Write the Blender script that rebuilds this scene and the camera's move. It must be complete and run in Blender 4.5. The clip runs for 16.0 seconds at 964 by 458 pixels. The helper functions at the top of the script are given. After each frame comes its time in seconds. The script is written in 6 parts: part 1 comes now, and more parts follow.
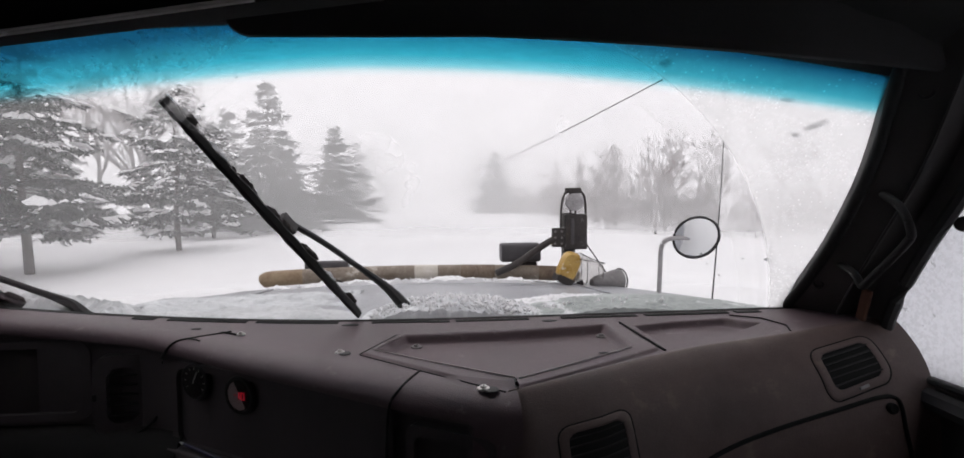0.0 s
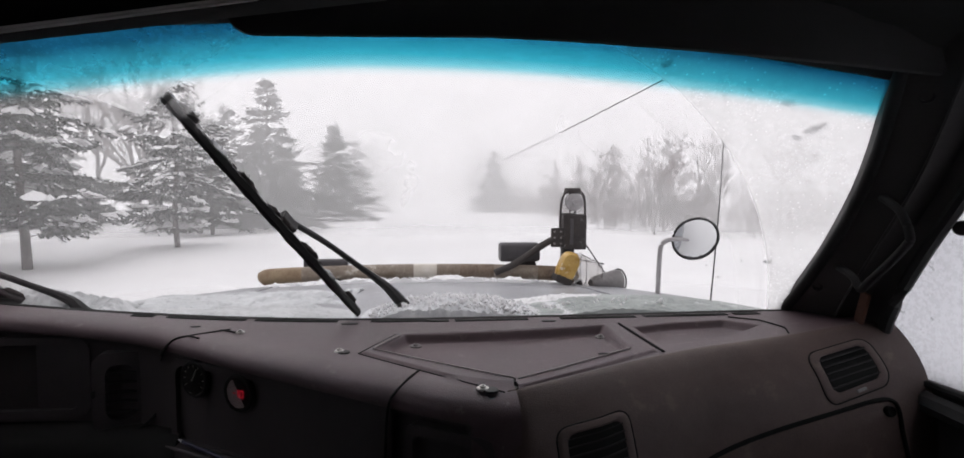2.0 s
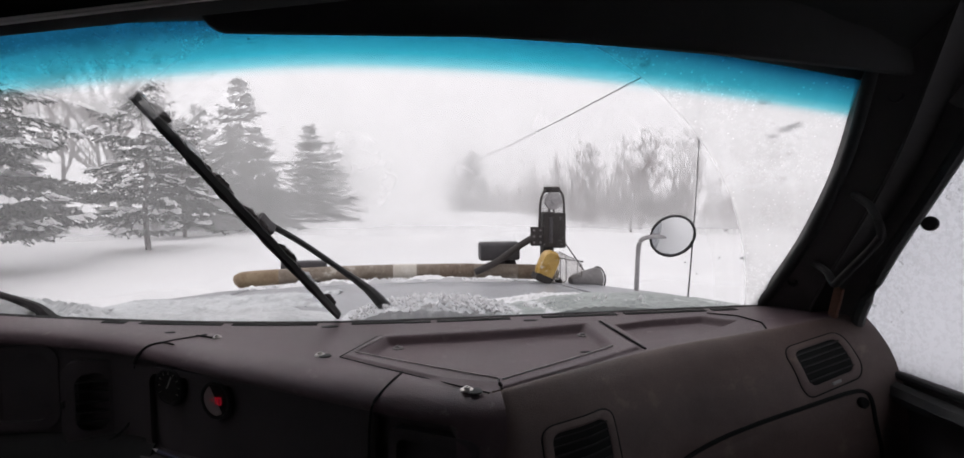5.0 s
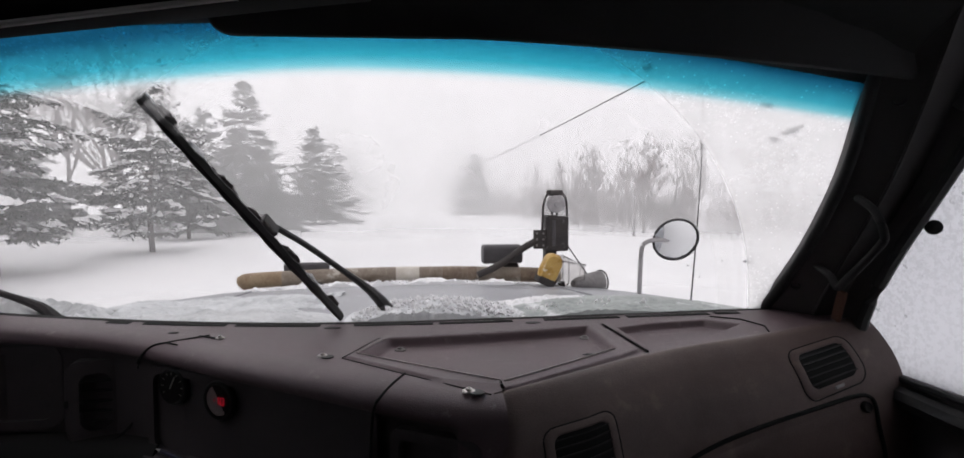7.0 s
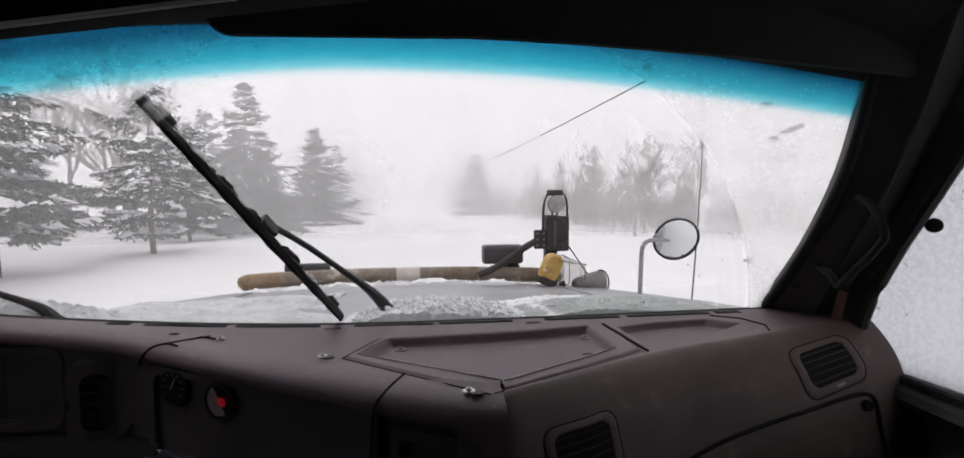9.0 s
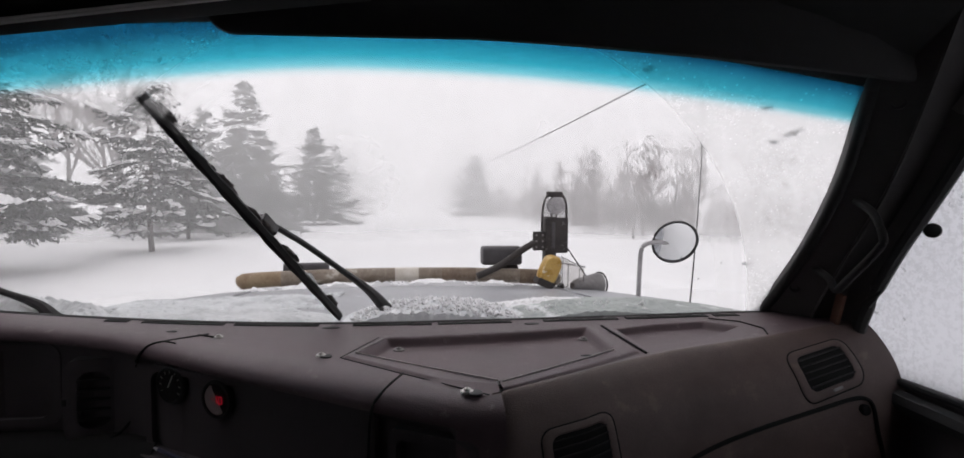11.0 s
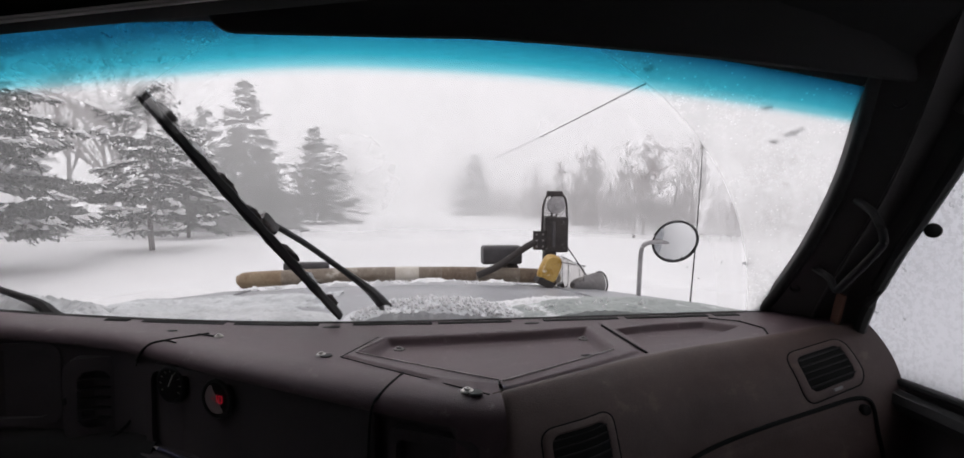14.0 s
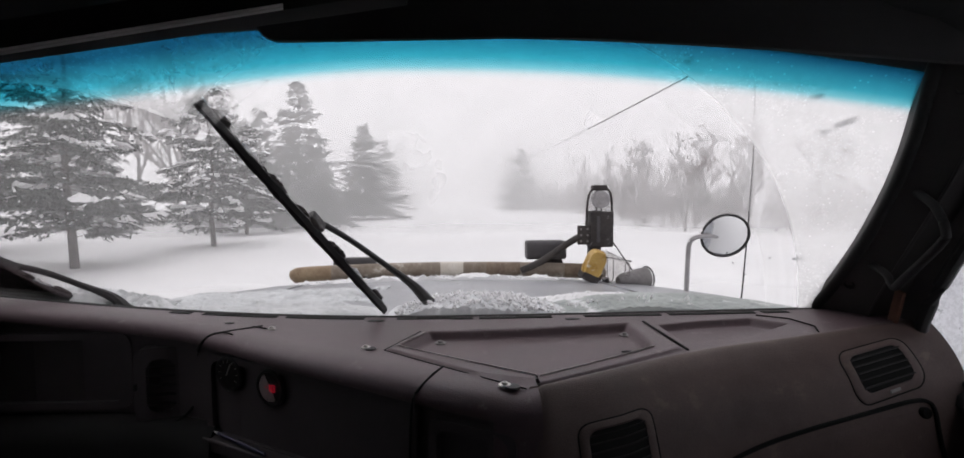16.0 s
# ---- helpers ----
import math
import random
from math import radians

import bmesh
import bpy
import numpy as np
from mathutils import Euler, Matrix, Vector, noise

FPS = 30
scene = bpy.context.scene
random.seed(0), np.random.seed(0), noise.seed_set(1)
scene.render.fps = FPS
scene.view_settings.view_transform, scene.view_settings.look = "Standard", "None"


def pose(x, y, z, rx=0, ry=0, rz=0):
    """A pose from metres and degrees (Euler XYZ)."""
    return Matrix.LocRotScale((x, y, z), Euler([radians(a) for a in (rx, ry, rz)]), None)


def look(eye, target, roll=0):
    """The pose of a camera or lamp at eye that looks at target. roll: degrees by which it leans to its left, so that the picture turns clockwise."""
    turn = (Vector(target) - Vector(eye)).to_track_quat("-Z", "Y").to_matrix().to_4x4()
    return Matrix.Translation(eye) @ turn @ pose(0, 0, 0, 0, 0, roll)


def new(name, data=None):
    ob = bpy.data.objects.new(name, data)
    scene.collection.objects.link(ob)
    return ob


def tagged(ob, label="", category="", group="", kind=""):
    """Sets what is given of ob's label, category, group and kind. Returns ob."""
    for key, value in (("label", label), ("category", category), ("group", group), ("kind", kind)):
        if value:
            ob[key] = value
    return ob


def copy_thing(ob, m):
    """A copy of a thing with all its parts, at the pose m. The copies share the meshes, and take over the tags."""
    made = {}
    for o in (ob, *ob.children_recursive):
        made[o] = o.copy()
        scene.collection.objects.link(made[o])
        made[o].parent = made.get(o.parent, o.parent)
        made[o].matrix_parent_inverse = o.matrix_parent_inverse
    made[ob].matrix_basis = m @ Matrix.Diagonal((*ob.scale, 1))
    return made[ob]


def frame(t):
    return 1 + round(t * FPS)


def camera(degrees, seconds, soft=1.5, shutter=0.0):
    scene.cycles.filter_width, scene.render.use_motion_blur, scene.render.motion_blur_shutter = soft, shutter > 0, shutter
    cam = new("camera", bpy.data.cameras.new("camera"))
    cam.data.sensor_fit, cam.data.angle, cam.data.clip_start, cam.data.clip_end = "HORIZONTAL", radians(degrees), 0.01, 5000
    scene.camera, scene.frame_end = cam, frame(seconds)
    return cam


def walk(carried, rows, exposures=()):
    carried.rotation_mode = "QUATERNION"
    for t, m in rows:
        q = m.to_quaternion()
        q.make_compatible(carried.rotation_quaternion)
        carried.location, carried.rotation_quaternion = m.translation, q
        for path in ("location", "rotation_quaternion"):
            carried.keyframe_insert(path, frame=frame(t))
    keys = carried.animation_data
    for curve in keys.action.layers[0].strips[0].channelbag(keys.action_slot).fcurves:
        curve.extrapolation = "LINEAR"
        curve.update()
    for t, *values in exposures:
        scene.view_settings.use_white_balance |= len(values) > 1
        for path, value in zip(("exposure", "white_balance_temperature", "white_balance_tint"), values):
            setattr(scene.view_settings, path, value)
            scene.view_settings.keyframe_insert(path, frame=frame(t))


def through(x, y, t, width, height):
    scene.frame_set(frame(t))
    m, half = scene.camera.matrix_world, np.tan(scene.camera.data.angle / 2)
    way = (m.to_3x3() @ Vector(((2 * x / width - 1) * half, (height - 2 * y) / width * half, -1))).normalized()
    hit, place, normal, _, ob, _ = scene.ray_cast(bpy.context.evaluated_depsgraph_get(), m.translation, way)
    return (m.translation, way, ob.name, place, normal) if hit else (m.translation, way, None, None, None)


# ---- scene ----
# The camera sits in the middle of the cab, 2.4 m above the road; y runs along the road, x to the passenger side.
cam = camera(85.0, 16.0, soft=1.6)
walk(cam, [
    (0.0, pose(0.0089, -0.0022, 2.3981, 86.660, 0.227, -5.966)),
    (0.5, pose(0.0077, -0.0034, 2.4009, 86.583, 0.185, -5.940)),
    (1.0, pose(0.0104, -0.0042, 2.3978, 86.695, 0.244, -5.877)),
    (1.5, pose(0.0119, -0.0036, 2.4011, 86.518, 0.417, -5.804)),
    (2.0, pose(0.0060, -0.0032, 2.4004, 86.555, -0.259, -6.060)),
    (2.5, pose(0.0063, -0.0007, 2.4011, 86.410, 0.071, -6.235)),
    (3.0, pose(0.0063, -0.0004, 2.4022, 86.386, 0.062, -6.436)),
    (3.5, pose(0.0047, 0.0000, 2.4027, 86.335, 0.194, -6.727)),
    (4.0, pose(0.0018, 0.0030, 2.4034, 86.345, 0.352, -8.413)),
    (6.5, pose(-0.0009, 0.0020, 2.3999, 86.690, -0.035, -8.214)),
    (7.0, pose(0.0001, 0.0002, 2.3997, 86.811, -0.007, -8.096)),
    (7.5, pose(0.0038, 0.0008, 2.3990, 86.739, 0.382, -8.074)),
    (8.0, pose(0.0030, 0.0006, 2.4015, 86.596, 0.230, -8.069)),
    (8.5, pose(0.0055, 0.0009, 2.4021, 86.490, 0.220, -8.032)),
    (9.0, pose(0.0023, -0.0000, 2.3983, 86.862, 0.198, -8.018)),
    (11.5, pose(-0.0004, -0.0005, 2.3970, 87.007, -0.428, -8.127)),
    (12.0, pose(-0.0027, 0.0008, 2.3976, 86.941, -0.182, -8.175)),
    (12.5, pose(0.0049, -0.0004, 2.3984, 86.778, 0.384, -7.957)),
    (13.0, pose(0.0024, 0.0009, 2.3965, 86.906, 0.202, -8.030)),
    (13.5, pose(-0.0004, -0.0004, 2.3968, 86.994, -0.139, -8.089)),
    (14.0, pose(0.0005, -0.0003, 2.3976, 86.917, -0.437, -8.090)),
    (14.5, pose(-0.0018, -0.0010, 2.3930, 86.995, 0.145, -7.939)),
    (15.0, pose(0.0005, -0.0019, 2.3965, 86.870, 0.025, -7.211)),
    (15.2, pose(0.0070, -0.0050, 2.3980, 86.653, -0.459, -6.349)),
    (15.5, pose(0.0167, -0.0095, 2.3998, 86.739, -1.430, -4.740)),
    (15.8, pose(0.0168, -0.0136, 2.4020, 86.364, 0.178, -3.628)),
    (16.0, pose(0.0168, -0.0164, 2.4032, 86.303, 0.287, -3.029)),
], exposures=((0.0, -0.03, 6450, 12.0), (4.2, -0.04, 6450, 12.0), (7.0, -0.05, 6450, 12.0), (9.2, -0.06, 6450, 12.0), (11.5, -0.10, 6450, 12.0), (16.0, -0.10, 6450, 12.0)))

# ---- world and light: a white-out under a thick overcast sky ----
world = bpy.data.worlds.new("overcast_sky")
scene.world = world
world.use_nodes = True
wn, wl = world.node_tree.nodes, world.node_tree.links
sky = wn.new("ShaderNodeTexSky")
sky.sky_type, sky.sun_disc = "NISHITA", False
sky.sun_elevation, sky.sun_rotation = radians(42), radians(-25)
sky.air_density, sky.dust_density = 1.0, 6.0
grey = wn.new("ShaderNodeRGBToBW")
wl.new(sky.outputs[0], grey.inputs[0])
sky_part = wn.new("ShaderNodeBackground")
sky_part.inputs[1].default_value = 0.05
wl.new(grey.outputs[0], sky_part.inputs[0])
cloud = wn.new("ShaderNodeBackground")
cloud.inputs[0].default_value = (0.92, 0.89, 0.908, 1)
cloud.inputs[1].default_value = 0.935
both = wn.new("ShaderNodeAddShader")
wl.new(sky_part.outputs[0], both.inputs[0])
wl.new(cloud.outputs[0], both.inputs[1])
wl.new(both.outputs[0], wn["World Output"].inputs[0])

sun_data = bpy.data.lights.new("sun", "SUN")
sun_data.energy, sun_data.angle, sun_data.color = 0.3, radians(25), (1.0, 0.97, 0.94)
sun = new("sun", sun_data)
sun.matrix_world = look((-20, 30, 50), (0, 0, 0))

# ---- materials ----
def material(name):
    m = bpy.data.materials.new(name)
    m.use_nodes = True
    n, l = m.node_tree.nodes, m.node_tree.links
    return m, n, l, n["Principled BSDF"], n["Material Output"]


def noise_node(n, l, scale, detail=4.0, rough=0.6, coords=None):
    tex = n.new("ShaderNodeTexNoise")
    tex.inputs["Scale"].default_value = scale
    tex.inputs["Detail"].default_value = detail
    tex.inputs["Roughness"].default_value = rough
    if coords is not None:
        l.new(coords, tex.inputs["Vector"])
    return tex


def ramp_node(n, l, value, stops):
    r = n.new("ShaderNodeValToRGB")
    e = r.color_ramp.elements
    while len(e) < len(stops):
        e.new(0.5)
    for k, (p, c) in zip(e, stops):
        k.position = p
        k.color = c if len(c) == 4 else (*c, 1)
    l.new(value, r.inputs[0])
    return r


def surface(name, dark, light, large=3.0, fine=120.0, rough=(0.45, 0.65), bump=0.15, metal=0.0, spots=None, shine=0.5):
    """Two colours mixed at two scales, with worn roughness and fine relief."""
    m, n, l, p, out = material(name)
    co = n.new("ShaderNodeTexCoord").outputs["Object"]
    a = noise_node(n, l, large, 6, 0.65, co)
    b = noise_node(n, l, fine, 3, 0.5, co)
    mixed = n.new("ShaderNodeMath")
    mixed.operation = "MULTIPLY_ADD"
    l.new(b.outputs[0], mixed.inputs[0])
    mixed.inputs[1].default_value = 0.35
    l.new(a.outputs[0], mixed.inputs[2])
    col = ramp_node(n, l, mixed.outputs[0], [(0.42, dark), (0.88, light)])
    colour = col.outputs[0]
    if spots:
        c = noise_node(n, l, spots[0], 8, 0.7, co)
        f = ramp_node(n, l, c.outputs[0], [(spots[1], (0, 0, 0)), (spots[1] + 0.07, (1, 1, 1))])
        mx = n.new("ShaderNodeMix")
        mx.data_type = "RGBA"
        l.new(f.outputs[0], mx.inputs["Factor"])
        l.new(colour, mx.inputs["A"])
        mx.inputs["B"].default_value = (*spots[2], 1)
        colour = mx.outputs["Result"]
    l.new(colour, p.inputs["Base Color"])
    rr = n.new("ShaderNodeMapRange")
    rr.inputs["To Min"].default_value, rr.inputs["To Max"].default_value = rough
    l.new(a.outputs[0], rr.inputs["Value"])
    l.new(rr.outputs[0], p.inputs["Roughness"])
    p.inputs["Metallic"].default_value = metal
    p.inputs["Specular IOR Level"].default_value = shine
    if bump:
        bp = n.new("ShaderNodeBump")
        bp.inputs["Strength"].default_value = bump
        bp.inputs["Distance"].default_value = 0.02 if fine < 40 else 0.002
        l.new(b.outputs[0], bp.inputs["Height"])
        l.new(bp.outputs[0], p.inputs["Normal"])
    return m


def glowing(name, colour, strength):
    m, n, l, p, out = material(name)
    p.inputs["Base Color"].default_value = (*colour, 1)
    p.inputs["Emission Color"].default_value = (*colour, 1)
    p.inputs["Emission Strength"].default_value = strength
    return m


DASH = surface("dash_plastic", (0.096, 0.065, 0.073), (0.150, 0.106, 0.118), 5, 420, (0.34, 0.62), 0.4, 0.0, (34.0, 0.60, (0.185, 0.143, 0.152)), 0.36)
POD = surface("pod_plastic", (0.084, 0.058, 0.054), (0.150, 0.107, 0.099), 7, 420, (0.42, 0.66), 0.4, 0.0, (14.0, 0.60, (0.175, 0.128, 0.112)), 0.34)
TRAY = surface("dash_plastic_darker", (0.056, 0.041, 0.046), (0.092, 0.068, 0.076), 6, 420, (0.42, 0.62), 0.4, 0.0, (40.0, 0.62, (0.150, 0.118, 0.125)), 0.33)
WORN = surface("worn_plastic_edge", (0.22, 0.19, 0.185), (0.46, 0.42, 0.41), 40, 300, (0.5, 0.7), 0.1)
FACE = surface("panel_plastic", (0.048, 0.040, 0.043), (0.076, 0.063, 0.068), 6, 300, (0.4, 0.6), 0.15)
BLACK = surface("black_plastic", (0.008, 0.008, 0.009), (0.018, 0.017, 0.018), 10, 200, (0.45, 0.7), 0.1)
PILLAR = surface("pillar_trim", (0.030, 0.027, 0.027), (0.052, 0.047, 0.047), 6, 350, (0.5, 0.7), 0.15)
COVER = surface("grey_cover", (0.09, 0.085, 0.085), (0.15, 0.14, 0.14), 9, 300, (0.5, 0.7), 0.1)
LINER = surface("headliner_cloth", (0.006, 0.006, 0.006), (0.012, 0.0115, 0.012), 8, 500, (0.85, 0.95), 0.3)
VISOR = surface("visor_vinyl", (0.010, 0.009, 0.010), (0.018, 0.017, 0.018), 8, 350, (0.75, 0.9), 0.2)
RUBBER = surface("black_rubber", (0.010, 0.010, 0.011), (0.022, 0.022, 0.023), 12, 150, (0.55, 0.8), 0.2)
STEEL = surface("screw_steel", (0.45, 0.43, 0.40), (0.62, 0.60, 0.58), 60, 300, (0.25, 0.4), 0.05, 1.0)
DULL = surface("dull_steel", (0.16, 0.15, 0.15), (0.30, 0.29, 0.29), 12, 120, (0.45, 0.65), 0.1, 0.6)
TRIM = surface("silver_trim", (0.70, 0.67, 0.66), (0.82, 0.79, 0.78), 8, 200, (0.4, 0.55), 0.05)
HOOD = surface("hood_paint", (0.21, 0.215, 0.235), (0.36, 0.37, 0.39), 3.5, 50, (0.22, 0.55), 0.12, 0.0, (9.0, 0.63, (0.60, 0.61, 0.64)))
BAR = surface("weathered_bar", (0.13, 0.092, 0.062), (0.30, 0.26, 0.215), 9, 70, (0.55, 0.8), 0.3, 0.0, (9.0, 0.58, (0.52, 0.48, 0.42)))
PLOW = surface("plow_steel", (0.025, 0.022, 0.022), (0.06, 0.052, 0.05), 9, 90, (0.5, 0.75), 0.25, 0.2, (16.0, 0.63, (0.55, 0.55, 0.57)))
AMBER = surface("amber_lens", (0.40, 0.23, 0.045), (0.62, 0.42, 0.13), 12, 60, (0.2, 0.4), 0.1, 0.0, (13.0, 0.56, (0.76, 0.70, 0.56)))
BARK = surface("bark", (0.045, 0.036, 0.032), (0.10, 0.082, 0.075), 3, 25, (0.8, 0.95), 0.5)
TWIG = surface("twig_bark", (0.075, 0.050, 0.048), (0.15, 0.105, 0.10), 3, 25, (0.8, 0.95), 0.3)
POLE = surface("pole_wood", (0.10, 0.085, 0.075), (0.19, 0.165, 0.15), 2, 30, (0.8, 0.95), 0.4)
NEEDLE = surface("spruce_needles", (0.016, 0.022, 0.018), (0.045, 0.055, 0.045), 1.5, 14, (0.6, 0.8), 0.0)
SNOW = surface("snow", (0.80, 0.805, 0.82), (0.87, 0.87, 0.875), 0.25, 9, (0.7, 0.9), 0.25)
CRUST = surface("wet_snow", (0.54, 0.56, 0.58), (0.85, 0.86, 0.87), 16, 130, (0.35, 0.7), 0.6, 0.0, (46.0, 0.64, (0.42, 0.44, 0.47)))
GLAZE = surface("glazed_snow", (0.36, 0.38, 0.385), (0.70, 0.71, 0.72), 7, 60, (0.22, 0.55), 0.2, 0.0, (7.0, 0.63, (0.25, 0.27, 0.27)))
PEN = surface("pen_plastic", (0.018, 0.018, 0.05), (0.03, 0.03, 0.08), 20, 200, (0.25, 0.4), 0.0)
DIAL = surface("dial_face", (0.006, 0.006, 0.007), (0.012, 0.012, 0.013), 20, 200, (0.3, 0.5), 0.0)
PALE = surface("pale_mark", (0.55, 0.54, 0.52), (0.70, 0.69, 0.67), 30, 200, (0.4, 0.6), 0.0)
ORANGE = surface("strap_webbing", (0.07, 0.028, 0.016), (0.12, 0.05, 0.03), 20, 200, (0.7, 0.9), 0.2)
WIRE = surface("cable_black", (0.02, 0.02, 0.02), (0.04, 0.04, 0.04), 5, 60, (0.6, 0.8), 0.0)
GREYBOX = surface("lamp_housing", (0.045, 0.042, 0.045), (0.085, 0.080, 0.085), 9, 90, (0.5, 0.7), 0.2, 0.0, (11.0, 0.66, (0.5, 0.5, 0.52)))
ICE = surface("grey_ice", (0.17, 0.195, 0.185), (0.44, 0.475, 0.46), 6, 60, (0.3, 0.55), 0.5, 0.0, (7.0, 0.60, (0.68, 0.70, 0.70)), 0.25)
SLUSH = surface("grey_slush", (0.36, 0.38, 0.39), (0.72, 0.74, 0.75), 8, 110, (0.35, 0.65), 0.5, 0.0, (15.0, 0.62, (0.30, 0.31, 0.33)))
SLATS = surface("slat_plastic", (0.011, 0.0105, 0.0105), (0.020, 0.019, 0.019), 10, 200, (0.55, 0.75), 0.0, 0.0, None, 0.4)
# near-black for dark joints, and for shade in openings put into colour
NEAR_BLACK = surface("gap_and_shade_black", (0.004, 0.004, 0.004), (0.007, 0.007, 0.007), 10, 100, (0.9, 1.0), 0.0)
GLARE = surface("painted_glare", (0.70, 0.58, 0.60), (0.80, 0.70, 0.72), 30, 200, (0.4, 0.6), 0.0)
RED = glowing("red_led", (1.0, 0.03, 0.07), 0.24)

MIRROR, _n, _l, _p, _o = material("mirror_glass")
_p.inputs["Base Color"].default_value = (0.86, 0.87, 0.88, 1)
_p.inputs["Metallic"].default_value, _p.inputs["Roughness"].default_value = 1.0, 0.03

CLEAR, _n, _l, _p, _o = material("clear_plastic")
_t = _n.new("ShaderNodeBsdfTransparent")
_t.inputs[0].default_value = (0.86, 0.85, 0.84, 1)
_g = _n.new("ShaderNodeBsdfGlossy")
_g.inputs["Roughness"].default_value = 0.12
_x = _n.new("ShaderNodeMixShader")
_x.inputs[0].default_value = 0.14
_l.new(_t.outputs[0], _x.inputs[1])
_l.new(_g.outputs[0], _x.inputs[2])
_l.new(_x.outputs[0], _o.inputs[0])


def math_node(n, l, op, a, b=None, clamp=False):
    k = n.new("ShaderNodeMath")
    k.operation, k.use_clamp = op, clamp
    for i, v in enumerate((a, b)):
        if v is None:
            continue
        if isinstance(v, (int, float)):
            k.inputs[i].default_value = v
        else:
            l.new(v, k.inputs[i])
    return k.outputs[0]


def smooth(n, l, value, lo, hi):
    k = n.new("ShaderNodeMapRange")
    k.interpolation_type = "SMOOTHSTEP"
    k.inputs["From Min"].default_value, k.inputs["From Max"].default_value = lo, hi
    l.new(value, k.inputs["Value"])
    return k.outputs[0]


def scattering(n, l, colour, through=0.55, tint=None):
    """White haze sheet or frost: light goes through as well as back."""
    d = n.new("ShaderNodeBsdfDiffuse")
    t = n.new("ShaderNodeBsdfTranslucent")
    d.inputs[0].default_value = t.inputs[0].default_value = (*colour, 1)
    if tint is not None:
        l.new(tint, d.inputs[0])
        l.new(tint, t.inputs[0])
    x = n.new("ShaderNodeMixShader")
    x.inputs[0].default_value = through
    l.new(d.outputs[0], x.inputs[1])
    l.new(t.outputs[0], x.inputs[2])
    return x.outputs[0]


def windshield_glass():
    """Laminated glass with a teal shade band at its top; frost and drops lie where the blades do not reach."""
    m, n, l, p, out = material("windshield_glass")
    co = n.new("ShaderNodeTexCoord")
    uv = n.new("ShaderNodeSeparateXYZ")
    l.new(co.outputs["UV"], uv.inputs[0])
    # the shade band hangs lower towards both corners
    v = math_node(n, l, "ADD", uv.outputs[1], math_node(n, l, "MULTIPLY", smooth(n, l, uv.outputs[0], 0.62, 1.0), 0.010))
    v = math_node(n, l, "ADD", v, math_node(n, l, "MULTIPLY", smooth(n, l, uv.outputs[0], 0.46, 0.12), 0.045))
    band = ramp_node(n, l, v, [(0.861, (1, 1, 1)), (0.876, (0.90, 0.97, 0.985)), (0.895, (0.46, 0.83, 0.89)), (0.922, (0.20, 0.66, 0.755)), (0.955, (0.14, 0.54, 0.65)), (1.0, (0.07, 0.31, 0.45))])
    ob = co.outputs["Object"]
    place = n.new("ShaderNodeSeparateXYZ")
    l.new(ob, place.inputs[0])

    def times(*values):
        k = values[0]
        for v2 in values[1:]:
            k = math_node(n, l, "MULTIPLY", k, v2)
        return k

    def far(x, y, z):
        d = n.new("ShaderNodeVectorMath")
        d.operation = "DISTANCE"
        l.new(ob, d.inputs[0])
        d.inputs[1].default_value = (x, y, z)
        return d.outputs["Value"]
    # the two swept arcs: distance from centres fitted to the camera's view, and their radii
    mid, side = far(0.04, 1.38, 2.01), far(-1.04, 1.38, 1.85)
    out_mid, out_side = smooth(n, l, mid, 0.842, 0.850), smooth(n, l, side, 0.898, 0.906)
    unswept = times(out_mid, out_side)
    big = noise_node(n, l, 3.5, 5, 0.6, ob).outputs[0]
    small = smooth(n, l, noise_node(n, l, 75, 4, 0.65, ob).outputs[0], 0.46, 0.68)
    patch = smooth(n, l, noise_node(n, l, 8.0, 4, 0.6, ob).outputs[0], 0.42, 0.62)

    def dots(scale, lo, hi):
        drops = n.new("ShaderNodeTexVoronoi")
        drops.inputs["Scale"].default_value = scale
        l.new(ob, drops.inputs["Vector"])
        return smooth(n, l, drops.outputs["Distance"], hi, lo)
    fine, coarse = dots(150, 0.14, 0.26), dots(62, 0.10, 0.17)
    ice = math_node(n, l, "MULTIPLY_ADD", big, 0.60)
    ice.node.inputs[2].default_value = 0.17
    for grain, amount in ((times(small, patch), 0.16), (times(fine, patch), 0.20), (coarse, 0.22)):
        ice = math_node(n, l, "ADD", ice, times(grain, amount), True)
    caked = n.new("ShaderNodeMapRange")
    caked.inputs["From Min"].default_value, caked.inputs["From Max"].default_value = -0.2, 0.4
    caked.inputs["To Min"].default_value, caked.inputs["To Max"].default_value = 0.50, 1.0
    l.new(place.outputs[0], caked.inputs["Value"])
    frost = times(ice, caked.outputs[0], unswept)
    # crumbs pushed into a pale line along the edge of each arc
    crumbs = smooth(n, l, noise_node(n, l, 42, 3, 0.6, ob).outputs[0], 0.36, 0.62)
    for d, r, other in ((mid, 0.846, out_side), (side, 0.902, out_mid)):
        ridge = times(smooth(n, l, d, r - 0.002, r + 0.003), smooth(n, l, d, r + 0.020, r + 0.006), other, crumbs, 0.38)
        frost = math_node(n, l, "MAXIMUM", frost, ridge)
    # smears that the worn blade leaves inside its arc, away from the middle of the glass
    smear = smooth(n, l, noise_node(n, l, 2.2, 3, 0.5, ob).outputs[0], 0.45, 0.75)
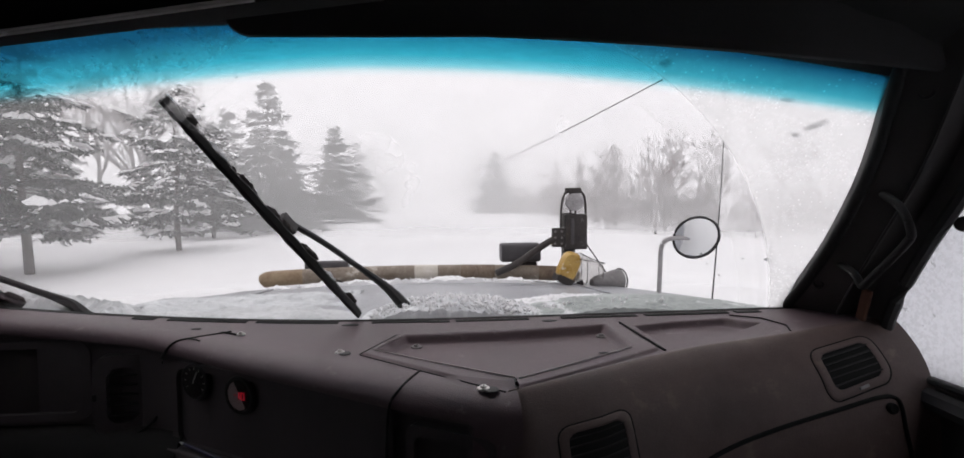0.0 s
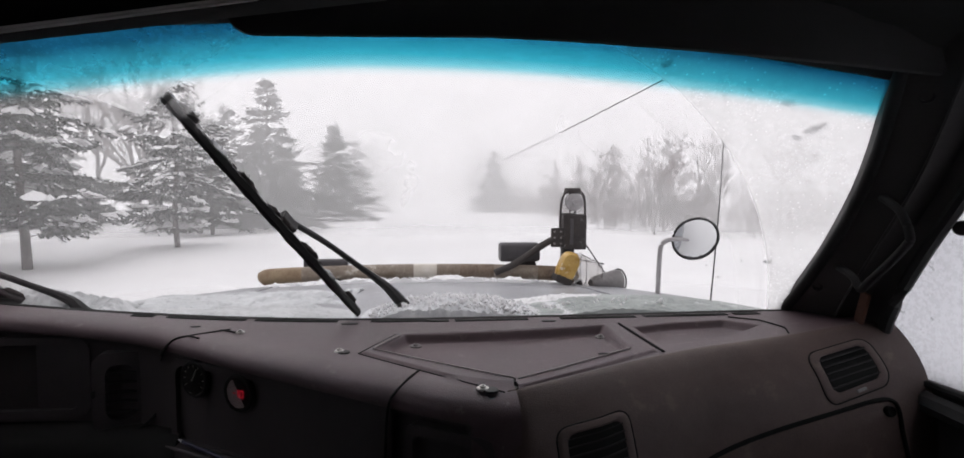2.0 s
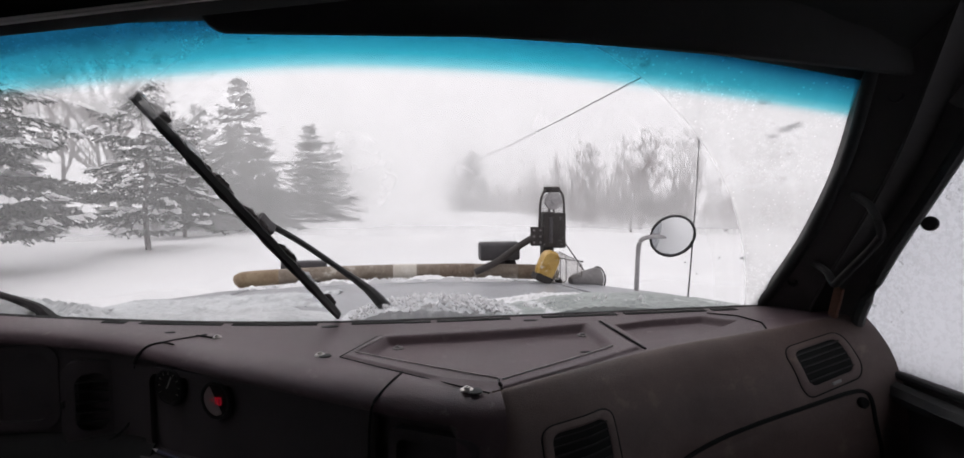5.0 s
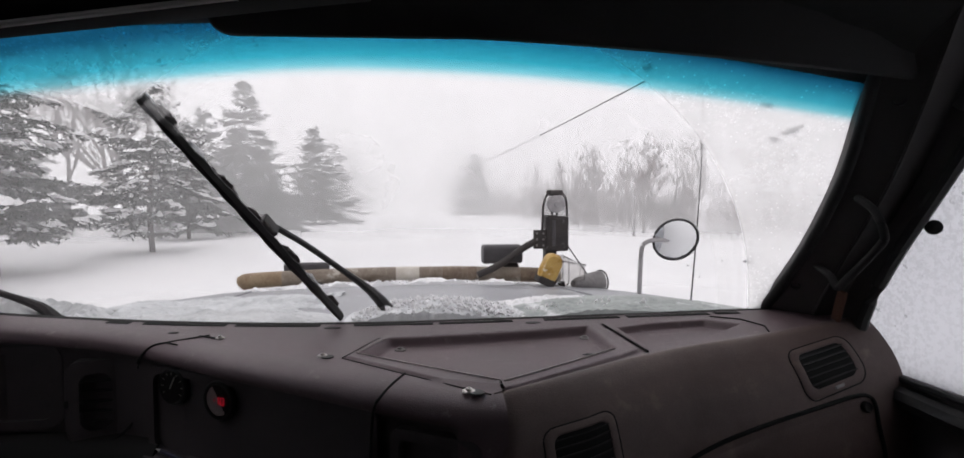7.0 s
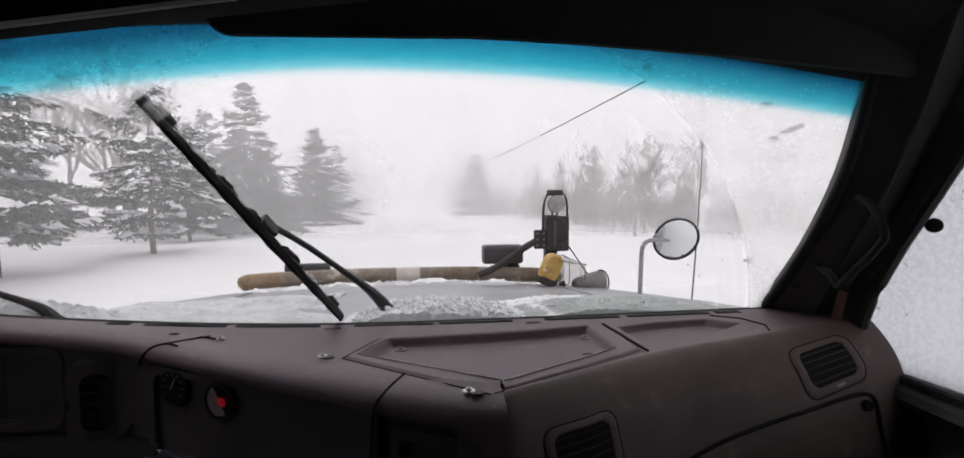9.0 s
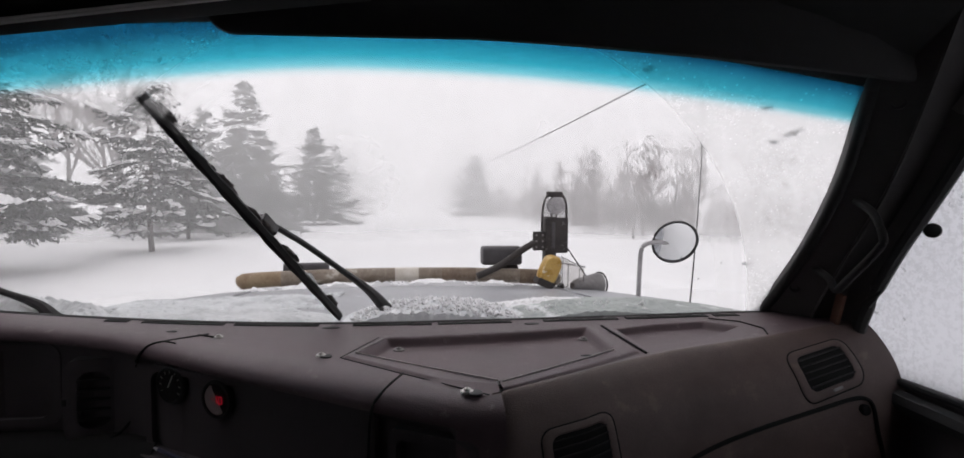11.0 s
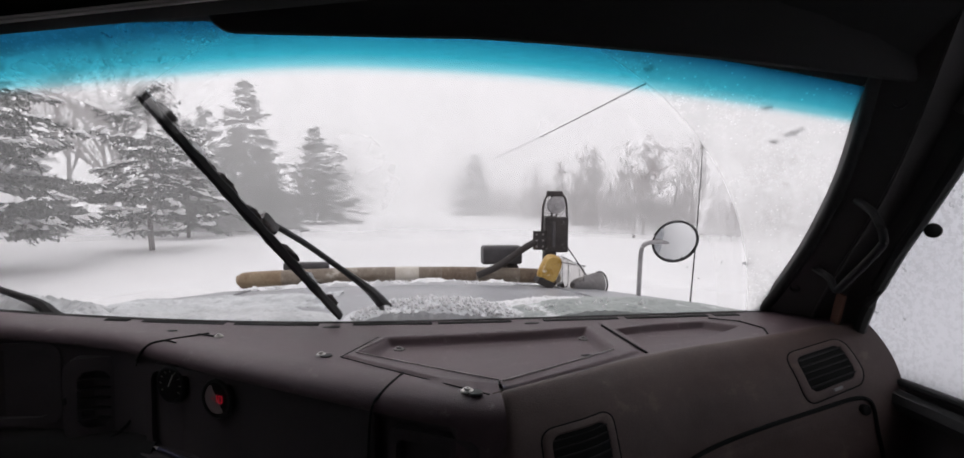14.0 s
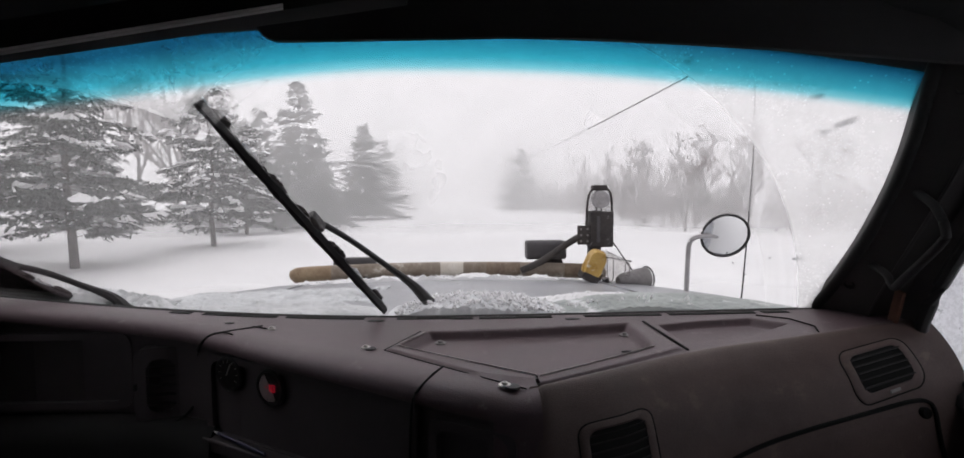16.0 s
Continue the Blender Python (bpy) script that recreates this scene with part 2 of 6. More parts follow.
    low = times(smear, 0.03)
    right, left = smooth(n, l, place.outputs[0], 0.34, 0.52), times(smooth(n, l, place.outputs[0], -0.30, -0.42), out_side)
    streak = noise_node(n, l, 26, 3, 0.6, mid).outputs[0]
    for lo, hi, where, amount in ((0.772, 0.842, right, 0.15), (0.774, 0.781, right, 0.24), (0.792, 0.836, left, 0.26), (0.752, 0.776, left, 0.55), (0.700, 0.710, left, 0.45)):
        w = min(0.006, (hi - lo) / 3)
        trail = times(smooth(n, l, mid, lo, lo + w), smooth(n, l, mid, hi, hi - w), where, streak, amount)
        if hi - lo < 0.03:
            trail = times(trail, crumbs)
        low = math_node(n, l, "MAXIMUM", low, trail)
    fac = math_node(n, l, "MAXIMUM", frost, low)
    clear = n.new("ShaderNodeBsdfTransparent")
    l.new(band.outputs[0], clear.inputs[0])
    x = n.new("ShaderNodeMixShader")
    l.new(fac, x.inputs[0])
    l.new(clear.outputs[0], x.inputs[1])
    l.new(scattering(n, l, (0.95, 0.95, 0.95), 0.95, band.outputs[0]), x.inputs[2])
    gloss = n.new("ShaderNodeBsdfGlossy")
    gloss.inputs["Roughness"].default_value = 0.03
    fr = n.new("ShaderNodeFresnel")
    fr.inputs[0].default_value = 1.15
    y = n.new("ShaderNodeMixShader")
    l.new(fr.outputs[0], y.inputs[0])
    l.new(x.outputs[0], y.inputs[1])
    l.new(gloss.outputs[0], y.inputs[2])
    l.new(y.outputs[0], out.inputs[0])
    return m


def frosted_glass():
    """The side windows: glass caked with blown snow and frost crystals."""
    m, n, l, p, out = material("frosted_glass")
    ob = n.new("ShaderNodeTexCoord").outputs["Object"]
    big = noise_node(n, l, 4, 5, 0.6, ob)
    small = noise_node(n, l, 85, 6, 0.75, ob)
    grain = math_node(n, l, "MULTIPLY", smooth(n, l, small.outputs[0], 0.42, 0.62), 0.34)
    s = math_node(n, l, "ADD", math_node(n, l, "MULTIPLY_ADD", big.outputs[0], 0.55), grain, True)
    bare = smooth(n, l, noise_node(n, l, 70, 3, 0.5, ob).outputs[0], 0.67, 0.70)
    s = math_node(n, l, "MULTIPLY", s, math_node(n, l, "SUBTRACT", 1.0, math_node(n, l, "MULTIPLY", bare, smooth(n, l, big.outputs[0], 0.55, 0.45))))
    clear = n.new("ShaderNodeBsdfTransparent")
    clear.inputs[0].default_value = (0.66, 0.67, 0.68, 1)
    x = n.new("ShaderNodeMixShader")
    l.new(s, x.inputs[0])
    l.new(clear.outputs[0], x.inputs[1])
    l.new(scattering(n, l, (0.85, 0.86, 0.88), 0.95), x.inputs[2])
    l.new(x.outputs[0], out.inputs[0])
    return m


def haze_sheet_shader(name, thickness, scale):
    """See-through white sheet that stands in for snow haze, denser in drifts."""
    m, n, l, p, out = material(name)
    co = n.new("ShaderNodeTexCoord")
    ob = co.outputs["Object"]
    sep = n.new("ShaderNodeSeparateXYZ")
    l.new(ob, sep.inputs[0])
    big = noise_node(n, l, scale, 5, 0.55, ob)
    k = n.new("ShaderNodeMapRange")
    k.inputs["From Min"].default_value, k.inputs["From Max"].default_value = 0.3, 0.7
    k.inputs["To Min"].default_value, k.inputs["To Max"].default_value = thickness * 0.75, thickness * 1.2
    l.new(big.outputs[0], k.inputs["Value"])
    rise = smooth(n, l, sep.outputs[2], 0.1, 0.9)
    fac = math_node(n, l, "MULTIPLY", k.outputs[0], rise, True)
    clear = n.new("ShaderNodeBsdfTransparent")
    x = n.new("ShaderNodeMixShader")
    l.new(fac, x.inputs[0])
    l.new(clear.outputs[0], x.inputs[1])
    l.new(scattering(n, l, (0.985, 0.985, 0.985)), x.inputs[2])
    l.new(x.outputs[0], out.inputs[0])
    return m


SPECK, _n, _l, _p, _o = material("water_drop")
_t = _n.new("ShaderNodeBsdfTransparent")
_t.inputs[0].default_value = (0.74, 0.745, 0.75, 1)
_x = _n.new("ShaderNodeMixShader")
_x.inputs[0].default_value = 0.15
_l.new(_t.outputs[0], _x.inputs[1])
_l.new(scattering(_n, _l, (0.6, 0.6, 0.6), 0.7), _x.inputs[2])
_l.new(_x.outputs[0], _o.inputs[0])
WINDSHIELD = windshield_glass()
FROSTED = frosted_glass()


# ---- building helpers ----
def mesh_of(bm, name, mat, flat=False):
    me = bpy.data.meshes.new(name)
    bmesh.ops.recalc_face_normals(bm, faces=bm.faces[:])
    bm.to_mesh(me)
    bm.free()
    me.materials.append(mat)
    if not flat:
        me.polygons.foreach_set("use_smooth", [True] * len(me.polygons))
        me.set_sharp_from_angle(angle=radians(38))
    return me


def part(name, bm, mat, parent, label="", flat=False):
    ob = new(name, mesh_of(bm, name, mat, flat))
    ob.parent = parent
    ob.matrix_parent_inverse = parent.matrix_basis.inverted() if parent.parent is None else Matrix.Identity(4)
    return tagged(ob, label)


def single(name, bm, mat, label, category, group="", kind="", flat=False):
    return tagged(new(name, mesh_of(bm, name, mat, flat)), label, category, group, kind)


def thing(name, at, label, category, group="", kind=""):
    ob = new(name)
    ob.empty_display_size = 0.05
    ob.matrix_basis = pose(*at)
    return tagged(ob, label, category, group, kind)


def box(bm, lo, hi, bevel=0.0, m=None):
    ret = bmesh.ops.create_cube(bm, size=1.0)
    vs = ret["verts"]
    for v in vs:
        v.co = Vector([lo[i] + (v.co[i] + 0.5) * (hi[i] - lo[i]) for i in range(3)])
    if bevel:
        es = list({e for v in vs for e in v.link_edges})
        vs = list({v for f in bmesh.ops.bevel(bm, geom=es, offset=bevel, segments=3, profile=0.6, affect="EDGES")["faces"] for v in f.verts} | {v for v in vs if v.is_valid})
    if m is not None:
        for v in vs:
            v.co = m @ v.co
    return vs


def ring(c, axis, r, n, up=None, squash=1.0):
    axis = Vector(axis).normalized()
    up = Vector(up or ((0, 0, 1) if abs(axis.z) < 0.9 else (1, 0, 0)))
    a = axis.cross(up).normalized()
    b = a.cross(axis)
    return [Vector(c) + a * (r * math.cos(2 * math.pi * i / n)) + b * (r * squash * math.sin(2 * math.pi * i / n)) for i in range(n)]


def loft(bm, rows, closed=True, caps=True):
    vs = [[bm.verts.new(p) for p in row] for row in rows]
    for a, b in zip(vs, vs[1:]):
        k = len(a)
        for i in range(k if closed else k - 1):
            j = (i + 1) % k
            bm.faces.new((a[i], a[j], b[j], b[i]))
    if caps and closed:
        bm.faces.new(vs[0][::-1])
        bm.faces.new(vs[-1])
    return vs


def rod(bm, p, q, r0, r1=None, n=12):
    r1 = r0 if r1 is None else r1
    ax = Vector(q) - Vector(p)
    loft(bm, [ring(p, ax, r0, n), ring(q, ax, r1, n)])


def tube(bm, pts, r, n=10):
    pts = [Vector(p) for p in pts]
    rows = []
    for i, p in enumerate(pts):
        ax = pts[min(i + 1, len(pts) - 1)] - pts[max(i - 1, 0)]
        rows.append(ring(p, ax, r if isinstance(r, (int, float)) else r[i], n))
    loft(bm, rows)


def bend(pts, steps=6):
    """A smooth line through the points (Catmull-Rom)."""
    pts = [Vector(p) for p in pts]
    ext = [2 * pts[0] - pts[1], *pts, 2 * pts[-1] - pts[-2]]
    out = []
    for i in range(1, len(ext) - 2):
        a, b, c, d = ext[i - 1:i + 3]
        for k in range(steps):
            t = k / steps
            out.append(0.5 * (2 * b + (c - a) * t + (2 * a - 5 * b + 4 * c - d) * t * t + (3 * b - a - 3 * c + d) * t ** 3))
    out.append(pts[-1])
    return out


def disc(bm, c, axis, profile, n=32):
    """A turned shape: profile is (radius, height along the axis)."""
    axis = Vector(axis).normalized()
    loft(bm, [ring(Vector(c) + axis * h, axis, max(r, 1e-4), n) for r, h in profile])


def piece(xs, ys, x):
    return float(np.interp(x, xs, ys))


def dense(poly, m=6):
    """The same outline with more points on its long sides."""
    out = []
    for (ax, ay), (bx, by) in zip(poly, poly[1:] + poly[:1]):
        k = m if math.hypot(bx - ax, by - ay) > 0.012 else 1
        out += [(ax + (bx - ax) * i / k, ay + (by - ay) * i / k) for i in range(k)]
    return out


def rounded(w, h, r, n=5):
    """Corners of a rounded rectangle about the origin."""
    out = []
    for cx, cy, a0 in ((w / 2 - r, h / 2 - r, 0), (-w / 2 + r, h / 2 - r, 90), (-w / 2 + r, -h / 2 + r, 180), (w / 2 - r, -h / 2 + r, 270)):
        for k in range(n + 1):
            a = radians(a0 + 90 * k / n)
            out.append((cx + r * math.cos(a), cy + r * math.sin(a)))
    return out


# ---- the cab: closed shell round the camera ----
def deck_z(x):
    return 2.075 + 0.06 * x * x


def slab(name, lo, hi, mat, label, category, bevel=0.0):
    bm = bmesh.new()
    box(bm, lo, hi, bevel)
    return single(name, bm, mat, label, category, kind="structure")


slab("floor", (-1.30, -1.05, 1.16), (1.10, 1.45, 1.20), RUBBER, "black rubber mat on the cab floor", "floor")
# unseen rear wall coloured pale to bounce light onto the dash front
REAR_BOUNCE = surface("rear_bounce_grey", (0.26, 0.25, 0.25), (0.38, 0.37, 0.37), 8, 400, (0.8, 0.95), 0.3)
slab("wall_back", (-1.30, -1.10, 1.20), (1.10, -1.05, 2.92), REAR_BOUNCE, "plain unseen rear wall, pale to bounce light onto the dash", "wall")
slab("firewall", (-1.30, 1.375, 1.20), (1.10, 1.398, 2.0), BLACK, "black bulkhead under the dashboard", "wall")


def ceiling():
    bm = bmesh.new()
    # the roof lining: flat overhead, rolling down to the top edge of the windshield
    rows = []
    for i in range(25):
        x = -1.30 + 2.40 * i / 24
        yt, zt = glass_top(x)
        rows.append([Vector((x, y, z)) for y, z in ((-1.08, 2.90), (0.30, 2.90), (0.58, 2.86), (0.78, zt + 0.075), (yt - 0.035, zt + 0.012), (yt + 0.01, zt + 0.004),
                                                     (yt + 0.03, zt + 0.05), (0.80, 2.94), (0.30, 2.96), (-1.08, 2.96))])
    loft(bm, rows)
    single("ceiling", bm, LINER, "black headliner curving down to the windshield", "ceiling", kind="structure")


def glass_top(x):
    return 1.05 - 0.20 * x * x, 2.735 - 0.155 * x * x


def glass_base(x):
    y = 1.412 - (0.235 * x * x if x > 0 else 0.02 * x * x)
    return y - 0.005, deck_z(x) - 0.006


def glass_point(u, v):
    """u from -1 (driver's corner) to 1 (passenger's corner), v from base to top."""
    xb = u * (1.18 if u < 0 else 0.93)
    xt = u * (1.08 if u < 0 else 0.90)
    yb, zb = glass_base(xb)
    yt, zt = glass_top(xt)
    a, b = Vector((xb, yb, zb)), Vector((xt, yt, zt))
    return a.lerp(b, v) + Vector((0.035 * u * abs(u), 0.015, 0.012)) * (4 * v * (1 - v))


def windshield():
    bm = bmesh.new()
    uvs = bm.loops.layers.uv.new("UVMap")
    nu, nv = 48, 24
    sheet = []
    for off in (0.0, 0.006):
        sheet.append([[bm.verts.new(glass_point(-1 + 2 * i / nu, j / nv) + Vector((0, 0.876, 0.482)) * off) for j in range(nv + 1)] for i in range(nu + 1)])

    def quad(vs, uv):
        f = bm.faces.new(vs)
        for lp, c in zip(f.loops, uv):
            lp[uvs].uv = c
    for s, g in enumerate(sheet):
        for i in range(nu):
            for j in range(nv):
                ids = [(i, j), (i + 1, j), (i + 1, j + 1), (i, j + 1)]
                if s:
                    ids.reverse()
                quad([g[a][b] for a, b in ids], [(a / nu, b / nv) for a, b in ids])
    a, b = sheet
    for i in range(nu):
        for j in (0, nv):
            quad([a[i][j], a[i + 1][j], b[i + 1][j], b[i][j]], [(i / nu, j / nv)] * 4)
    for j in range(nv):
        for i in (0, nu):
            quad([a[i][j], a[i][j + 1], b[i][j + 1], b[i][j]], [(i / nu, j / nv)] * 4)
    win = thing("window_1", (0, 1.41, 2.07), "windshield with a teal shade band and frost beyond the wiped arcs", "windshield", kind="structure")
    pane = part("pane", bm, WINDSHIELD, win)
    pane.visible_shadow = False
    # drops and ice specks that the blades leave on the outside
    rnd = random.Random(8)
    specks = [(0.865, 0.80, 0.024, 0.006, 35), (0.835, 0.76, 0.011, 0.005, 0), (0.885, 0.70, 0.005, 0.004, 0), (0.89, 0.60, 0.007, 0.0035, 0), (0.88, 0.24, 0.011, 0.005, 10), (0.88, 0.45, 0.005, 0.003, 0),
              (0.80, 0.875, 0.012, 0.005, 20), (0.54, 0.945, 0.012, 0.007, 30), (0.72, 0.90, 0.006, 0.003, 0)]
    specks += [(rnd.uniform(0.72, 0.99), rnd.uniform(0.15, 0.95), rnd.uniform(0.0015, 0.004), rnd.uniform(0.0012, 0.003), rnd.uniform(0, 90)) for _ in range(26)]
    specks += [(-0.35 + 0.1 * rnd.uniform(-1, 1), rnd.uniform(0.86, 0.97), rnd.uniform(0.0015, 0.004), rnd.uniform(0.0012, 0.003), rnd.uniform(0, 90)) for _ in range(8)]
    for u, v, a, b, turn in specks:
        c = glass_point(u, v) + Vector((0, 0.876, 0.482)) * 0.0065
        tx = (glass_point(u + 0.01, v) - glass_point(u - 0.01, v)).normalized()
        tv = (glass_point(u, v + 0.01) - glass_point(u, v - 0.01)).normalized()
        nn = tx.cross(tv).normalized()
        if nn.y < 0:
            nn.negate()
        ca, sa = math.cos(radians(turn)), math.sin(radians(turn))
        ax, ay = tx * ca + tv * sa, tv * ca - tx * sa
        bm = bmesh.new()
        loft(bm, [[c + ax * (a * k * math.cos(t) * (1 + 0.2 * math.sin(3 * t))) + ay * (b * k * math.sin(t)) + nn * h for t in np.linspace(0, 2 * math.pi, 10, False)] for k, h in ((1, 0), (0.85, 0.002), (0.4, 0.003))])
        part("ice_speck", bm, SPECK, win)
    # rubber seal along base and sides
    bm = bmesh.new()
    tube(bm, [glass_point(-1 + 2 * i / 40, 0) + Vector((0, 0.0, -0.002)) for i in range(41)], 0.009, 8)
    part("base_seal", bm, RUBBER, win)
    bm = bmesh.new()
    tube(bm, [r[0] + Vector((0.004, -0.008, 0)) for r in post_rows(1)[3:22]], 0.0125, 10)
    part("side_seal", bm, RUBBER, win)


# right-hand corner post: glass edge, inner face, door edge
POST = [  # z, y of the glass edge, x there, y of the door edge
    (1.90, 1.36, 0.92, 1.02), (2.10, 1.26, 0.905, 1.012), (2.17, 1.175, 0.892, 0.992), (2.30, 1.06, 0.884, 0.922),
    (2.43, 0.985, 0.888, 0.838), (2.525, 0.937, 0.879, 0.782), (2.62, 0.892, 0.860, 0.72), (2.75, 0.83, 0.84, 0.65), (2.90, 0.77, 0.83, 0.58)]


def post_rows(side):
    zs = np.linspace(1.9, 2.9, 26)
    cols = [np.interp(zs, [p[0] for p in POST], [p[k] for p in POST]) for k in (1, 2, 3)]
    for k in range(3):
        c = cols[k]
        cols[k] = np.convolve(np.r_[c[0], c, c[-1]], [0.25, 0.5, 0.25], "valid")
    rows = []
    for z, gy, gx, ey in zip(zs, *cols):
        inner = [(gx, gy), (gx + 0.008, gy - 0.022), (gx + 0.03, (gy * 0.65 + ey * 0.35) - 0.004), (gx + 0.045, gy * 0.45 + ey * 0.55), (gx + 0.085, gy * 0.4 + ey * 0.6 - 0.006),
                 (0.975, ey + 0.012), (0.985, ey), (1.05, ey * 1.08), (1.10, ey * 1.14), (1.10, max(gy, ey * 1.14) + 0.06), (gx + 0.03, gy + 0.05), (gx + 0.01, gy + 0.03)]
        rows.append([Vector((side * x - (0.18 if side < 0 else 0), y, z)) for x, y in inner])
    return rows


windshield()
ceiling()
for side, nm in ((1, "passenger"), (-1, "driver")):
    post = thing(f"corner_post_{nm}", (side * 0.95, 1.1, 1.9), "dark grey plastic trim on the cab corner post", "post", kind="structure")
    bm = bmesh.new()
    loft(bm, post_rows(side))
    part("trim", bm, PILLAR, post)
    bm = bmesh.new()
    tube(bm, [r[5] * 0.4 + r[6] * 0.6 for r in post_rows(side)], 0.013, 8)
    part("door_seal", bm, RUBBER, post)
    bm = bmesh.new()
    tube(bm, [r[3] for r in post_rows(side)], 0.004, 6)
    part("trim_rib", bm, PILLAR, post)
    if side == 1:
        for y, z, r, x in ((1.118, 2.198, 0.012, 0.905), (0.86, 2.585, 0.014, 0.893)):
            bm = bmesh.new()
            disc(bm, (x + 0.006, y, z), (-1, -0.5, 0), [(r, 0), (r, 0.006), (r * 0.7, 0.009), (r * 0.65, 0.004), (0.0005, 0.004)], 16)
            part("screw_cap", bm, BLACK, post)

# doors with their frosted windows
for side, number in ((1, 1), (-1.19, 2)):
    door = thing(f"door_{number}", (side * 1.05, 0.3, 1.2), "cab door with black panel and frosted window" if side > 0 else "unseen driver's door, opening narrowed to limit light on the dash", "door", kind="structure")
    bm = bmesh.new()
    box(bm, (min(side * 1.01, side * 1.10), -1.05, 1.20), (max(side * 1.01, side * 1.10), 1.36, 2.025), 0.012)
    part("door_panel", bm, FACE, door)
    bm = bmesh.new()
    tube(bm, [(side * 0.995, 1.1 - 0.1 * i, 2.005 - 0.004 * i) for i in range(12)], 0.022, 8)
    part("armrest_roll", bm, BLACK, door)
    bm = bmesh.new()
    tube(bm, [(side * 1.005, 1.1 - 0.1 * i, 2.03) for i in range(12)], 0.008, 8)
    part("sill_seal", bm, RUBBER, door)
    # driver's side: unseen frame widened to limit light on the dash
    bm = bmesh.new()
    box(bm, (min(side * 1.01, side * 1.10), -1.05, 2.025), (max(side * 1.01, side * 1.10), -0.25 if side > 0 else 0.42, 2.92), 0.01)
    part("door_frame", bm, LINER, door)
    bm = bmesh.new()
    box(bm, (min(side * 1.01, side * 1.10), -0.25, 2.66), (max(side * 1.01, side * 1.10), 0.85, 2.92), 0.01)
    part("door_header", bm, LINER, door)
    bm = bmesh.new()
    box(bm, (min(side * 1.050, side * 1.056), -0.25, 2.02), (max(side * 1.050, side * 1.056), 1.08, 2.68))
    pane = part("pane", bm, FROSTED, door)
    pane.visible_shadow = False

bm = bmesh.new()
disc(bm, (1.0, 0.876, 2.347), (-0.75, -0.65, 0), [(0.005, -0.06), (0.006, -0.015), (0.012, -0.011), (0.0145, 0.0), (0.013, 0.005), (0.0005, 0.007)], 24)
single("door_knob", bm, BLACK, "round black knob on a stem at the door frame", "knob")
bm = bmesh.new()
disc(bm, (0.985, 0.955, 2.028), (-0.4, -0.9, 0.1), [(0.009, -0.03), (0.012, 0.0), (0.010, 0.008), (0.0005, 0.01)], 16)
single("lock_button", bm, BLACK, "small black lock button on the door sill", "button")


# grab handle on the corner post
def grab_handle():
    h = thing("grab_handle", (0.92, 1.03, 2.25), "black bent-tube grab handle on the corner post", "handle")
    bm = bmesh.new()
    tube(bm, bend([(0.925, 0.975, 2.402), (0.905, 0.945, 2.400), (0.893, 0.898, 2.377), (0.893, 0.876, 2.336), (0.893, 0.885, 2.310), (0.893, 0.958, 2.235), (0.893, 0.980, 2.216),
                   (0.895, 1.003, 2.238), (0.915, 1.065, 2.250)]), 0.0078, 12)
    part("bar", bm, VISOR, h)
    for y, z in ((0.980, 2.402), (1.085, 2.248)):
        bm = bmesh.new()
        disc(bm, (0.925, y, z), (-1, -0.55, 0), [(0.021, -0.02), (0.021, 0.012), (0.016, 0.017), (0.0005, 0.018)], 18)
        part("foot", bm, BLACK, h)


grab_handle()
bm = bmesh.new()
box(bm, (-0.004, -0.011, -0.035), (0.004, 0.011, 0.035), 0.002, Matrix.Translation((0.945, 1.03, 2.165)) @ Matrix.Rotation(radians(14), 4, "X"))
single("strap_end", bm, ORANGE, "rust-orange webbing end behind the grab handle", "strap")


# sun visor board across the top of the windshield
def sun_visor():
    v = thing("sun_visor", (0.28, 0.85, 2.80), "long black vinyl sun visor along the windshield top", "visor")
    bm = bmesh.new()
    rows = []
    for i in range(81):
        t = 0.03 * i / 20 if i < 20 else 0.03 + 0.97 * (i - 20) / 60
        x = -0.292 + 1.30 * t
        low = 2.655 - 0.010 * min(1, max(0, (0.10 - x) / 0.35)) - 0.062 * max(0, x - 0.12) ** 1.6
        if t < 0.03:
            low = 2.645 + 0.030 * (1 - math.sqrt(max(0.0, 1 - (1 - t / 0.03) ** 2)))
        c = [(0.838, low + 0.010), (0.843, low + 0.002), (0.850, low), (0.857, low + 0.002), (0.862, low + 0.010), (0.85, 2.76), (0.80, 2.90), (0.77, 2.90), (0.825, 2.76)]
        rows.append([Vector((x, y - 0.02 * x * x, max(z, low))) for y, z in c])
    loft(bm, rows)
    part("board", bm, VISOR, v)
    bm = bmesh.new()
    rod(bm, (-0.20, 0.86, 2.79), (-0.20, 0.83, 2.88), 0.008)
    part("hinge", bm, BLACK, v)
    return v


sun_visor()
